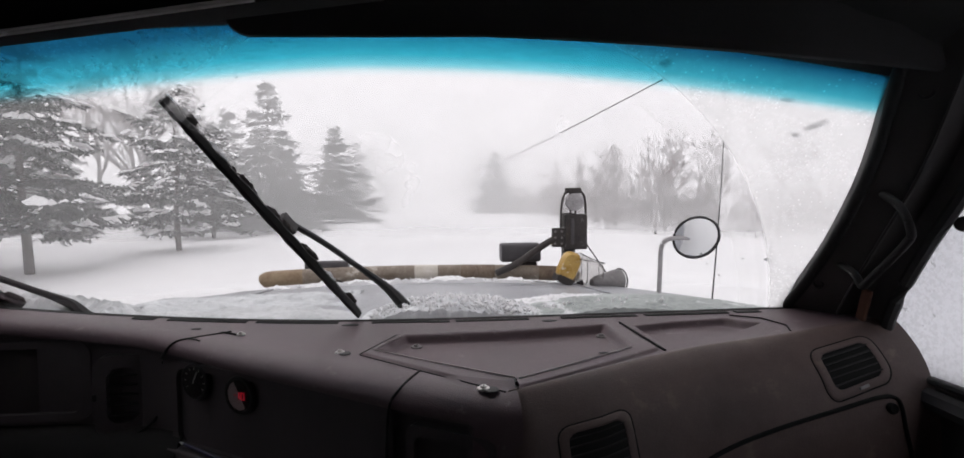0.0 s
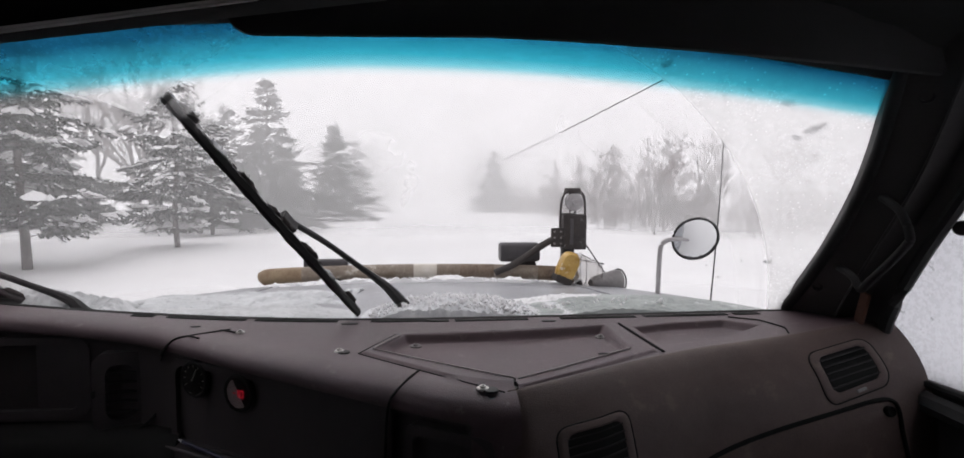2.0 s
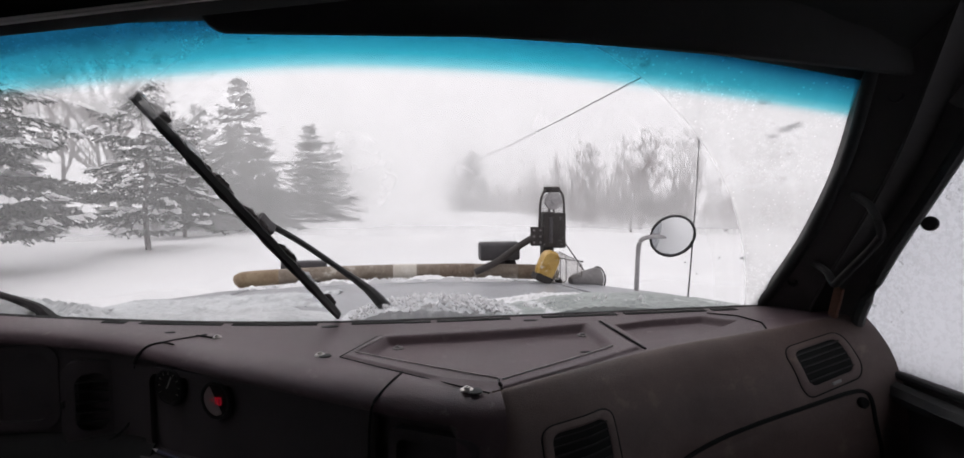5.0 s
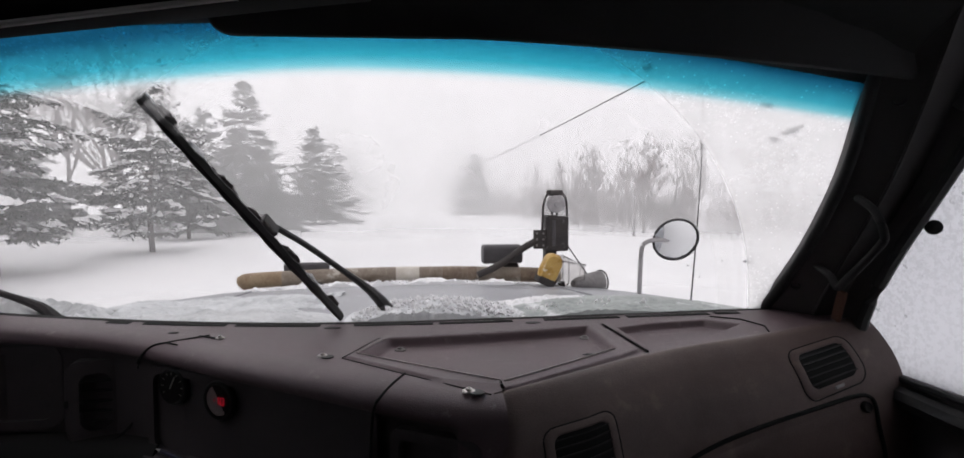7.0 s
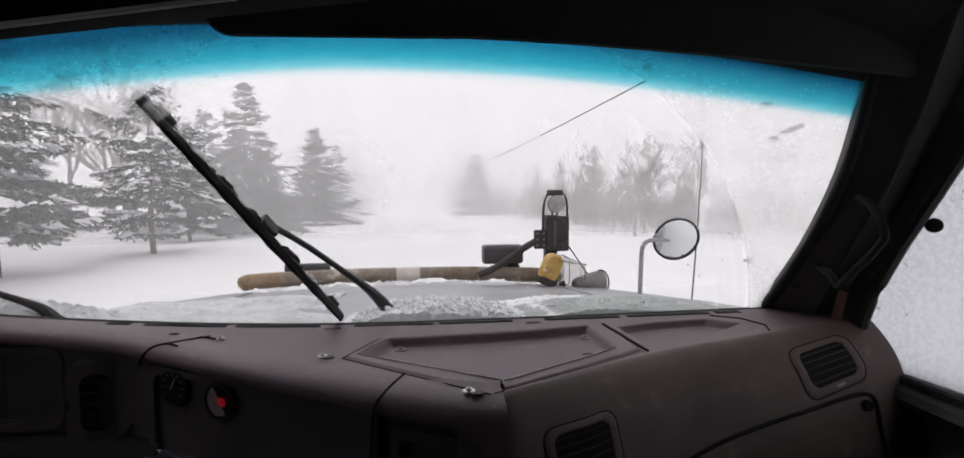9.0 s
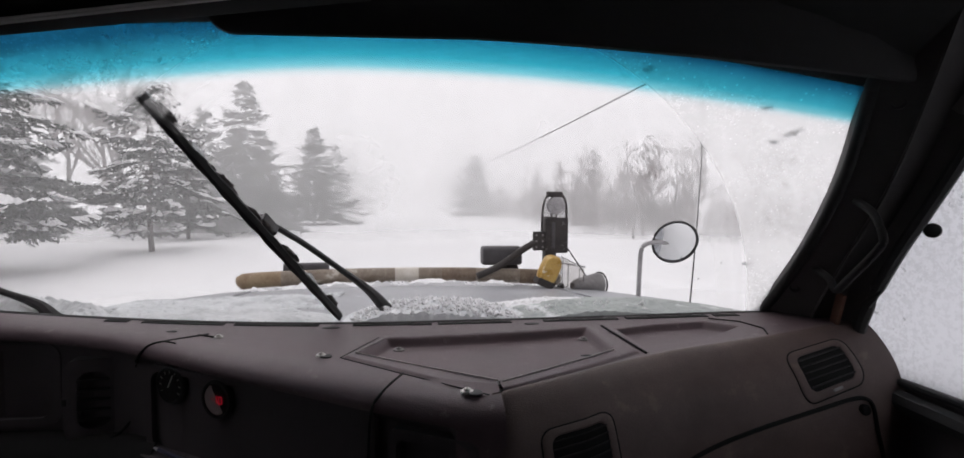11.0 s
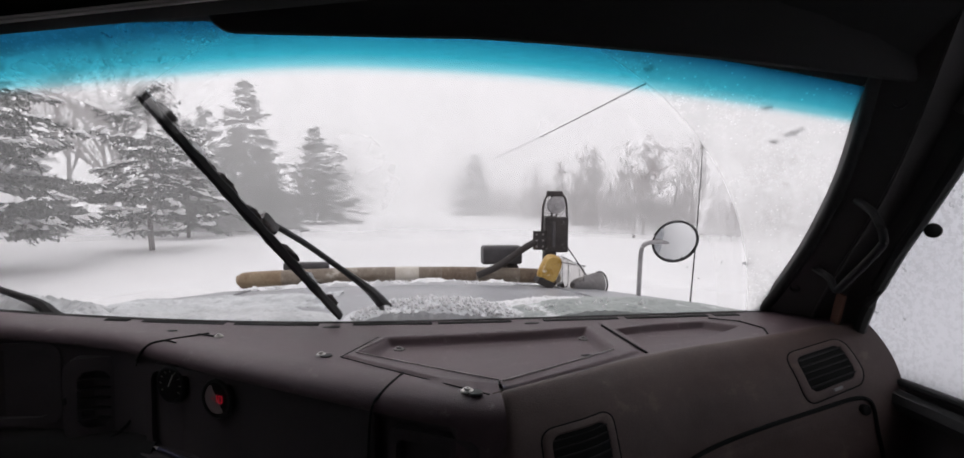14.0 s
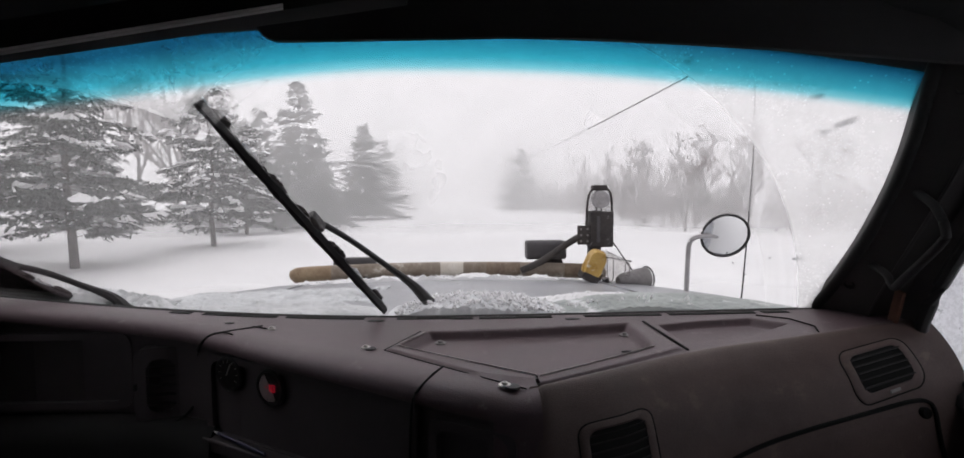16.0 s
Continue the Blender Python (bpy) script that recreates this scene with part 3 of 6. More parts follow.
# pale trim strip along the driver's side of the roof lining
bm = bmesh.new()
for dz, r in ((0.0024, 0.0021), (-0.0019, 0.0024)):
    tube(bm, [(x, 0.718, 2.6092 + 0.172 * (x + 0.4825) + dz) for x in (-0.80, -0.5, -0.35, -0.21)], r, 8)
single("roof_trim", bm, TRIM, "thin grey double trim strip along the dark headliner", "trim", kind="structure")
# near-black fill panel behind the strip, shaped to fit the camera's view
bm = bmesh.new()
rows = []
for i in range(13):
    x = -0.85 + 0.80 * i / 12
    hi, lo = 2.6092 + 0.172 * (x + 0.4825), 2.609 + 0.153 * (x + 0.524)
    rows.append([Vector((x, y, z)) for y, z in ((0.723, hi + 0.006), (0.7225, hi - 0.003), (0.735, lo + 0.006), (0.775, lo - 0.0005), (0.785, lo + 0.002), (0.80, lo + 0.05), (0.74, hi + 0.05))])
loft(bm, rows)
single("roof_fill", bm, NEAR_BLACK, "near-black fill panel behind the trim strip", "rail", kind="structure")
bm = bmesh.new()
loft(bm, [[Vector((x, y, z)) for x, y, z in row] for row in (
    [(0.955, 0.87, 2.61), (0.955, 0.76, 2.585), (0.955, 0.77, 2.545), (0.955, 0.80, 2.555)],
    [(0.99, 0.87, 2.61), (0.99, 0.74, 2.585), (0.99, 0.75, 2.535), (0.99, 0.79, 2.55)])])
single("corner_cover", bm, COVER, "grey plastic corner cover under the roof", "cover", kind="structure")


# ---- dashboard ----
dash = thing("dashboard", (0, 1.1, 1.3), "worn grey-brown plastic truck dashboard with trays and vents", "dashboard")
FRONT_X = (-1.25, -0.84, -0.72, -0.62, -0.53, -0.42, -0.33, -0.15, 0.033, 0.135, 0.15)
FRONT_Y = (1.22, 1.213, 1.198, 1.172, 1.122, 1.050, 0.996, 0.896, 0.788, 0.735, 0.73)
JOINT_X = (0.13, 0.148, 0.258, 0.399, 0.552, 0.76, 0.919, 1.02)
JOINT_Y = (0.84, 0.851, 0.904, 0.964, 1.011, 1.028, 1.041, 1.045)


def deck_front(x):
    if x > 0.16:
        return piece(JOINT_X, JOINT_Y, x) - 0.006
    return sum(piece(FRONT_X, FRONT_Y, min(0.15, x + d)) for d in (-0.03, -0.015, 0, 0.015, 0.03)) / 5


def inside(poly, x, y):
    """Distance inside a convex outline, negative outside."""
    best = 9
    for (ax, ay), (bx, by) in zip(poly, poly[1:] + poly[:1]):
        ex, ey = bx - ax, by - ay
        best = min(best, ((x - ax) * ey - (y - ay) * ex) / math.hypot(ex, ey))
    return best


def ease(a, b, t):
    t = min(1, max(0, (t - a) / (b - a)))
    return t * t * (3 - 2 * t)


TRAY_IN = [(-0.105, 1.100), (-0.045, 1.222), (0.437, 1.226), (0.432, 1.030), (0.167, 0.890)]
TRAY_OUT = [(-0.127, 1.087), (-0.062, 1.232), (0.469, 1.236), (0.472, 1.008), (0.178, 0.866), (0.138, 0.852)]
TRAY_TWO = [(0.498, 1.045), (0.500, 1.205), (0.600, 1.212), (0.722, 1.192), (0.768, 1.115), (0.640, 1.050)]


def deck_height(x, y):
    z = deck_z(x)
    z -= 0.020 * ease(0.0, 0.017, inside(TRAY_IN, x, y))
    z -= 0.015 * ease(0.0, 0.016, inside(TRAY_TWO, x, y))
    z += 0.0055 * ease(-0.005, 0.004, inside(TRAY_OUT, x, y))
    return z


ROLL = 0.152
LIP = [(0.0, 0.0)] + [(-0.085 * t, -0.036 * (1 - (1 - t ** 2.6) ** (1 / 2.6))) for t in (0.2, 0.35, 0.5, 0.62, 0.73, 0.83, 0.91, 0.97, 1.0)] + [(-0.083, -0.037), (-0.075, -0.039), (-0.062, -0.041), (-0.060, -0.055), (-0.060, -0.30), (-0.045, -0.62)]


def lip_drop(x, dz):
    """The rolled edge grows deeper towards the passenger's pod."""
    return dz + min(0, max(-0.034, dz)) * 0.3 * ease(-0.40, 0.10, x)


def deck():
    verts, faces = [], []
    xs = np.linspace(-1.22, 1.0, 430)
    n, far = 165, 115
    for x in xs:
        x = float(x)
        y0, y1 = deck_front(x) + (ROLL if x <= 0.16 else 0), glass_base(x)[0]
        mid = max(0.94, y0 + 0.01)
        col = [(x, y1 + 0.01, deck_z(x) - 0.03)]
        for j in range(n + 1):
            y = y1 + (mid - y1) * j / far if j <= far else mid + (y0 - mid) * (j - far) / (n - far)
            col.append((x, y, deck_height(x, y) - 0.006 * ease(0.02, 0.0, y1 - y)))
        col += [(x, y0 + dy, deck_z(x) + lip_drop(x, dz)) if x <= 0.16 else (x, y0 + 0.004 * i, deck_z(x) - 0.02 * i) for i, (dy, dz) in enumerate(LIP) if i]
        if 0.075 < x <= 0.16:
            # the outer end of the roll runs straight down beside the pod
            col = [(px, min(py, y0 - 0.085), pz) if j > n + 9 else (px, py, pz) for j, (px, py, pz) in enumerate(col)]
        verts += col
    k = len(verts) // len(xs)
    for i in range(len(xs) - 1):
        for j in range(k - 1):
            if xs[i] <= 0.16 < xs[i + 1] and j > far:
                continue
            a = i * k + j
            faces.append((a, a + k, a + k + 1, a + 1))
    me = bpy.data.meshes.new("deck")
    me.from_pydata(verts, [], faces)
    me.materials.append(DASH)
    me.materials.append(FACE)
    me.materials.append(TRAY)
    for f in me.polygons:
        f.use_smooth = True
        c = f.center
        # trays and their rim take a darker copy of the dash plastic
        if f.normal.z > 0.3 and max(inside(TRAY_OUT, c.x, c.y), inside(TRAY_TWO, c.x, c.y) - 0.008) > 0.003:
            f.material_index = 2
        # below the rolled lip the deck turns to the darker panel colour
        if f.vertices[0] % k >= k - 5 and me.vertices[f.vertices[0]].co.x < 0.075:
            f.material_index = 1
    ob = new("deck", me)
    ob.parent = dash
    ob.matrix_parent_inverse = dash.matrix_basis.inverted()


deck()


def on_deck(x, y, up=0.0):
    return Vector((x, y, deck_height(x, y) + up))


def seam(pts, r=0.0017, name="seam", mat=BLACK, lift=-0.0006):
    bm = bmesh.new()
    line = bend([on_deck(x, y, lift) for x, y in pts], 8)
    tube(bm, [on_deck(p.x, p.y, lift) for p in line], r, 6)
    part(name, bm, mat, dash)


def gap_line(pts, r, lift=0.0):
    """A dark joint that follows the rolled edge and drops down the face."""
    bm = bmesh.new()
    tube(bm, [p + Vector((0, -lift, lift)) for p in bend(pts, 5)], r, 6)
    part("panel_gap", bm, NEAR_BLACK, dash)


def groove(pts, r, up=0.0008):
    """A straight-sided dark groove lying on the deck."""
    bm = bmesh.new()
    line = []
    for (ax, ay), (bx, by) in zip(pts, pts[1:]):
        k = max(2, int(math.hypot(bx - ax, by - ay) / 0.012))
        line += [(ax + (bx - ax) * i / k, ay + (by - ay) * i / k) for i in range(k)]
    line.append(pts[-1])
    tube(bm, [on_deck(x, y, up) for x, y in line], r, 6)
    part("tray_groove", bm, NEAR_BLACK, dash)


gap_line([(-0.452, 1.272, 2.088), (-0.481, 1.242, 2.0895), (-0.517, 1.220, 2.0885), (-0.547, 1.214, 2.084), (-0.565, 1.208, 2.070), (-0.577, 1.210, 2.050), (-0.594, 1.248, 2.036), (-0.598, 1.255, 1.994), (-0.601, 1.260, 1.951), (-0.607, 1.264, 1.914), (-0.632, 1.256, 1.880), (-0.660, 1.247, 1.862)], 0.0034, -0.0012)
gap_line([(-0.525, 1.219, 2.087), (-0.508, 1.209, 2.0875), (-0.492, 1.199, 2.0865)], 0.0016, 0.001)
gap_line([(-0.470, 1.262, 2.089), (-0.446, 1.252, 2.088), (-0.428, 1.243, 2.087)], 0.0022, 0.0005)
gap_line([(-0.002, 0.990, 2.0755), (-0.006, 0.978, 2.0755), (-0.026, 0.936, 2.0735), (-0.046, 0.913, 2.060), (-0.058, 0.908, 2.044), (-0.064, 0.916, 2.005), (-0.067, 0.920, 1.944), (-0.069, 0.921, 1.880)], 0.0026, -0.0006)
groove([(-0.066, 1.238), (-0.133, 1.087)], 0.0018)
groove([(-0.133, 1.087), (0.136, 0.847)], 0.0013, 0.0003)
groove([(0.480, 1.240), (0.482, 1.10), (0.484, 1.000)], 0.0030, 0.0012)
groove([(-0.062, 1.240), (0.10, 1.243), (0.30, 1.245), (0.469, 1.243)], 0.0016)
groove([(0.745, 1.205), (0.79, 1.15), (0.80, 1.075), (0.78, 1.035)], 0.002)


# worn pale edge where the tray lip has been rubbed
for pts in ([(-0.105, 1.100), (-0.085, 1.085), (0.03, 0.998), (0.11, 0.935), (0.160, 0.897)], [(0.167, 0.891), (0.25, 0.934), (0.34, 0.981), (0.425, 1.026)], [(-0.105, 1.102), (-0.085, 1.145), (-0.055, 1.203)]):
    seam(pts, 0.0015, "worn_edge", WORN, 0.0014)


def screw(x, y, r, mat, washer):
    s = new("screw")
    bm = bmesh.new()
    c = on_deck(x, y)
    disc(bm, c, (0, 0, 1), [(r, 0.0), (r, 0.002), (r * 0.85, 0.0035), (r * 0.50, 0.0035), (r * 0.47, 0.0062), (r * 0.40, 0.007), (r * 0.2, 0.007), (r * 0.18, 0.003), (0.0004, 0.003)], 20)
    bpy.data.objects.remove(s)
    ob = part("screw", bm, mat, dash, "bare steel screw with washer" if mat is STEEL else "")
    if washer:
        bm = bmesh.new()
        disc(bm, c + Vector((r * 1.1, -r * 0.7, 0)), (0, 0, 1), [(r * 1.2, 0), (r * 1.1, 0.0025), (0.0004, 0.003)], 14)
        part("torn_plug", bm, BLACK, dash)


screw(-0.421, 1.246, 0.010, STEEL, False)
screw(-0.175, 1.104, 0.0105, STEEL, True)
screw(0.101, 0.866, 0.0115, STEEL, True)
screw(-0.0175, 1.184, 0.013, DULL, False)
screw(0.415, 1.186, 0.013, DULL, False)
screw(0.151, 0.912, 0.010, DULL, True)
for x, y, a, b in ((-0.188, 1.346, 0.022, 0.010), (0.321, 1.316, 0.020, 0.009), (-0.536, 1.287, 0.012, 0.006), (0.38, 1.065, 0.012, 0.004)):
    bm = bmesh.new()
    c = on_deck(x, y)
    loft(bm, [[c + Vector((a * s * math.cos(t), b * s * math.sin(t), h)) for t in np.linspace(0, 2 * math.pi, 20, False)] for s, h in ((1, 0), (0.95, 0.0016), (0.6, 0.0022), (0.1, 0.001))])
    part("plug_hole", bm, BLACK, dash)
# defroster slots along the glass: near-black strips that paint the dark of openings
for x0, x1 in ((-0.715, -0.665), (-0.634, -0.448), (-0.425, -0.222), (-0.137, 0.065), (0.081, 0.273), (0.357, 0.546), (0.566, 0.757), (0.773, 0.825)):
    bm = bmesh.new()
    rows = []
    for x in np.linspace(x0, x1, 10):
        x = float(x)
        y = glass_base(x)[0] - 0.033 - (0.006 if x > 0 else 0)
        rows.append([on_deck(x, y + dy, dz) for dy, dz in ((-0.011, -0.001), (-0.010, 0.0016), (0.010, 0.0016), (0.011, -0.001))])
    loft(bm, rows)
    part("slot_shade_strip", bm, NEAR_BLACK, dash)

# passenger-side pod
PS = (0, .08, .16, .28, .40, .50, .64, .78, .90, 1.0)
PDY = (.02, 0, -.02, -.05, -.08, -.10, -.125, -.138, -.14, -.13)
PDZ = (-.012, .004, 0, -.02, -.048, -.075, -.13, -.20, -.30, -.42)


def pod(x, s, out=0.0):
    def raw(x, s):
        k = piece((.13, .30), (.6, 1), x)
        s3 = [min(1, max(0, s + d)) for d in (-0.03, 0, 0.03)]
        dy = sum(piece(PS, PDY, q) for q in s3) / 3
        dz = sum(piece(PS, PDZ, q) for q in s3) / 3
        jy = sum(piece(JOINT_X, JOINT_Y, x + d) for d in (-0.05, -0.025, 0, 0.025, 0.05)) / 5
        return Vector((x, jy + k * dy, deck_z(x) + dz))
    p = raw(x, s)
    if out:
        tx = raw(x + 0.004, s) - raw(x - 0.004, s)
        ts = raw(x, min(1, s + 0.01)) - raw(x, max(0, s - 0.01))
        p += ts.cross(tx).normalized() * out
    return p


def pod_frame(x, s):
    tx = (pod(x + 0.01, s) - pod(x - 0.01, s)).normalized()
    ts = (pod(x, s - 0.03) - pod(x, s + 0.03)).normalized()
    nrm = tx.cross(ts).normalized()
    ts = nrm.cross(tx)
    return pod(x, s), tx, ts, nrm


bm = bmesh.new()
cols = []
for i in range(90):
    t = i / 89
    x = 0.142 + 0.868 * t
    shrink = 0.020 * (1 - min(1, t / 0.03)) ** 2
    cols.append([pod(x, j / 44, -shrink if j > 3 else 0) for j in range(45)] + [Vector((x, 1.12, 1.66)), Vector((x, 1.12, 2.03))])
loft(bm, cols)
part("passenger_pod", bm, POD, dash, "smooth brown-grey padded passenger side panel")


def air_vent(x0, s0, w, h, slats, tilt):
    """A louvred outlet that follows the curve of the pod."""
    per = (pod(x0, s0 - 0.04) - pod(x0, s0 + 0.04)).length / 0.08
    c, sn = math.cos(radians(tilt)), math.sin(radians(tilt))

    def at(a, b, out):
        return pod(x0 + (a * c - b * sn) * 0.93, s0 - (a * sn + b * c) / per, out)

    def rows(spec):
        bm = bmesh.new()
        loft(bm, [[at(a * k, b * k, z) for a, b in o] for o, k, z in spec], caps=False)
        return bm
    outer, inner = dense(rounded(w, h, 0.026)), dense(rounded(w * 0.76, h * 0.72, 0.018))
    vent = part("air_vent", rows(((outer, 1.0, -0.003), (outer, 0.985, 0.001), (outer, 0.94, 0.0025), (inner, 1.06, 0.0035), (inner, 1.0, 0.002), (inner, 0.98, -0.002))), POD, dash, "dark slatted air vent with rounded bezel")
    # near-black sheet on the pod puts the vent's inner shade into colour
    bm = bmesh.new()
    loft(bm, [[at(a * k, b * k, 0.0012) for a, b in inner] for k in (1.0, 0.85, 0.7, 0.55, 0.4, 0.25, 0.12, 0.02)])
    part("vent_shade_sheet", bm, NEAR_BLACK, vent)
    for i in range(slats):
        y = ((i + 0.5) / slats - 0.5) * h * 0.68
        bm = bmesh.new()
        loft(bm, [[at(a, y + b, z) for b, z in ((-0.0014, 0.001), (-0.0014, 0.0045), (0.0014, 0.005), (0.0014, 0.001))] for a in np.linspace(-w * 0.37, w * 0.37, 8)])
        part("slat", bm, SLATS, vent)
    bm = bmesh.new()
    loop = [at(a * 1.012, b * 1.012, 0.0) for a, b in outer]
    tube(bm, loop + loop[:1], 0.0015, 6)
    part("bezel_groove", bm, NEAR_BLACK, vent)
    bm = bmesh.new()
    loft(bm, [[at(a, -h * 0.425 + b, z) for b, z in ((-0.002, 0.002), (-0.002, 0.007), (0.002, 0.007), (0.002, 0.002))] for a in (-0.010, 0.0, 0.012)])
    part("vent_lever", bm, DULL, vent)


air_vent(0.850, 0.425, 0.165, 0.098, 5, 6)
air_vent(0.288, 0.560, 0.150, 0.125, 6, 4)


def pod_line(pts, r, mat, name, label=""):
    bm = bmesh.new()
    line = bend([(x, s, 0) for x, s in pts], 10)
    tube(bm, [pod(p.x, p.y, 0.0012) for p in line], r, 6)
    return part(name, bm, mat, dash, label)


bm = bmesh.new()
tube(bm, [pod(0.16 + 0.84 * i / 60, 0.045, 0.0004) for i in range(61)], 0.0026, 6)
part("joint", bm, NEAR_BLACK, dash)
# groove round both vents and the glove box lid
pod_line([(0.46, 0.73), (0.513, 0.698), (0.597, 0.667), (0.682, 0.642), (0.80, 0.618), (0.886, 0.604), (0.918, 0.618), (0.928, 0.66), (0.932, 0.755), (0.945, 0.84), (0.95, 0.92)], 0.0042, NEAR_BLACK, "lid_groove")
bm = bmesh.new()
rows = []
for i in range(30):
    x = 0.50 + 0.415 * i / 29
    s0 = piece((0.50, 0.597, 0.682, 0.80, 0.886, 0.92), (0.728, 0.693, 0.668, 0.643, 0.631, 0.655), x)
    rows.append([pod(x, s0 + (0.98 - s0) * j / 12, 0.0025 if 0 < j < 12 else -0.002) for j in range(13)])
loft(bm, rows, closed=False, caps=False)
lid = part("glove_box_lid", bm, POD, dash, "flush glove box lid with a black knob")
bm = bmesh.new()
c, tx, ts, nrm = pod_frame(0.905, 0.655)
disc(bm, c, nrm, [(0.011, 0), (0.011, 0.006), (0.009, 0.009), (0.004, 0.007), (0.0004, 0.007)], 20)
part("knob", bm, NEAR_BLACK, lid)

# instrument face under the deck lip
FACE_A, FACE_B = Vector((-0.53, 1.158, 0)), Vector((-0.055, 0.878, 0))
along = (FACE_B - FACE_A).normalized()
facing = Vector((along.y, -along.x, 0))


def face_matrix(x, y, z, lean=0):
    m = Matrix((along, Vector((0, 0, 1)), facing)).transposed().to_4x4()
    m.translation = (x, y, z)
    return m


def centre_panel():
    m = face_matrix(-0.308, 1.070, 1.942)
    bm = bmesh.new()
    outer, inner = rounded(0.59, 0.200, 0.03), rounded(0.555, 0.170, 0.025)
    loft(bm, [[m @ Vector((a, b, z)) for a, b in o] for o, z in ((outer, -0.03), (outer, 0.004), (inner, 0.003), (inner, -0.008))])
    panel = part("centre_panel", bm, FACE, dash, "recessed black gauge panel")
    for k, (x, y, z) in enumerate(((-0.494, 1.179, 2.004), (-0.379, 1.110, 1.994))):
        g = face_matrix(x, y, z) @ Matrix.Scale(1.28, 4)
        c = g.translation
        bm = bmesh.new()
        disc(bm, c, facing, [(0.041, -0.03), (0.041, 0.003), (0.0384, 0.006), (0.0343, 0.0055), (0.0333, 0.0038), (0.0004, 0.0038)], 32)
        gauge = part("gauge", bm, DIAL, dash, "round black gauge" if k == 0 else "round black temperature display")
        if k == 0:
            for a in range(210, -31, -30):
                bm = bmesh.new()
                box(bm, (0.020, -0.0006, 0.003), (0.0245, 0.0006, 0.0042), 0, g @ Matrix.Rotation(radians(a), 4, "Z"))
                part("dial_mark", bm, PALE, gauge)
            bm = bmesh.new()
            box(bm, (-0.003, -0.0008, 0.005), (0.021, 0.0008, 0.0065), 0, g @ Matrix.Rotation(radians(62), 4, "Z"))
            part("needle", bm, PALE, gauge)
        else:
            def bar(x0, y0, x1, y1):
                bm = bmesh.new()
                box(bm, (x0, y0, 0.0032), (x1, y1, 0.0045), 0, g)
                part("lit_segment", bm, RED, gauge)
            # pale segment paints a reflection in the gauge glass
            bm = bmesh.new()
            arc = [(0.024 * math.cos(a), 0.024 * math.sin(a)) for a in np.linspace(radians(118), radians(305), 16)]
            loft(bm, [[g @ Vector((a, b, z)) for a, b in arc] for z in (0.0031, 0.0036)])
            part("glare_plate", bm, GLARE, gauge)
            bar(-0.010, -0.0006, -0.005, 0.0006)
            bar(0.0005, -0.006, 0.002, 0.006)
            for x0, y0, x1, y1 in ((0.0055, 0.0048, 0.013, 0.006), (0.0055, -0.006, 0.013, -0.0048), (0.0055, -0.0046, 0.0069, 0.0046), (0.0116, -0.0046, 0.013, 0.0046)):
                bar(x0, y0, x1, y1)
        bm = bmesh.new()
        disc(bm, c + facing * 0.0078, facing, [(0.0335, 0.0), (0.0335, 0.001), (0.0004, 0.003)], 32)
        part("gauge_glass", bm, CLEAR, gauge)
    bm = bmesh.new()
    o = face_matrix(-0.308, 1.070, 1.836)
    box(bm, (-0.30, -0.012, -0.02), (0.25, 0.018, 0.030), 0.006, o)
    part("panel_ledge", bm, FACE, dash)
    return panel


centre_panel()


def pen():
    o = face_matrix(-0.308, 1.070, 1.866)
    p = thing("pen", tuple(o @ Vector((-0.16, -0.004, 0.02))), "dark blue ballpoint pen with pale tip on the panel ledge", "pen")
    bm = bmesh.new()
    rod(bm, o @ Vector((-0.240, -0.001, 0.016)), o @ Vector((-0.075, -0.007, 0.028)), 0.0042, n=10)
    part("barrel", bm, PEN, p)
    bm = bmesh.new()
    rod(bm, o @ Vector((-0.257, -0.0003, 0.0145)), o @ Vector((-0.240, -0.001, 0.016)), 0.0012, 0.004, 10)
    part("tip", bm, PALE, p)


pen()


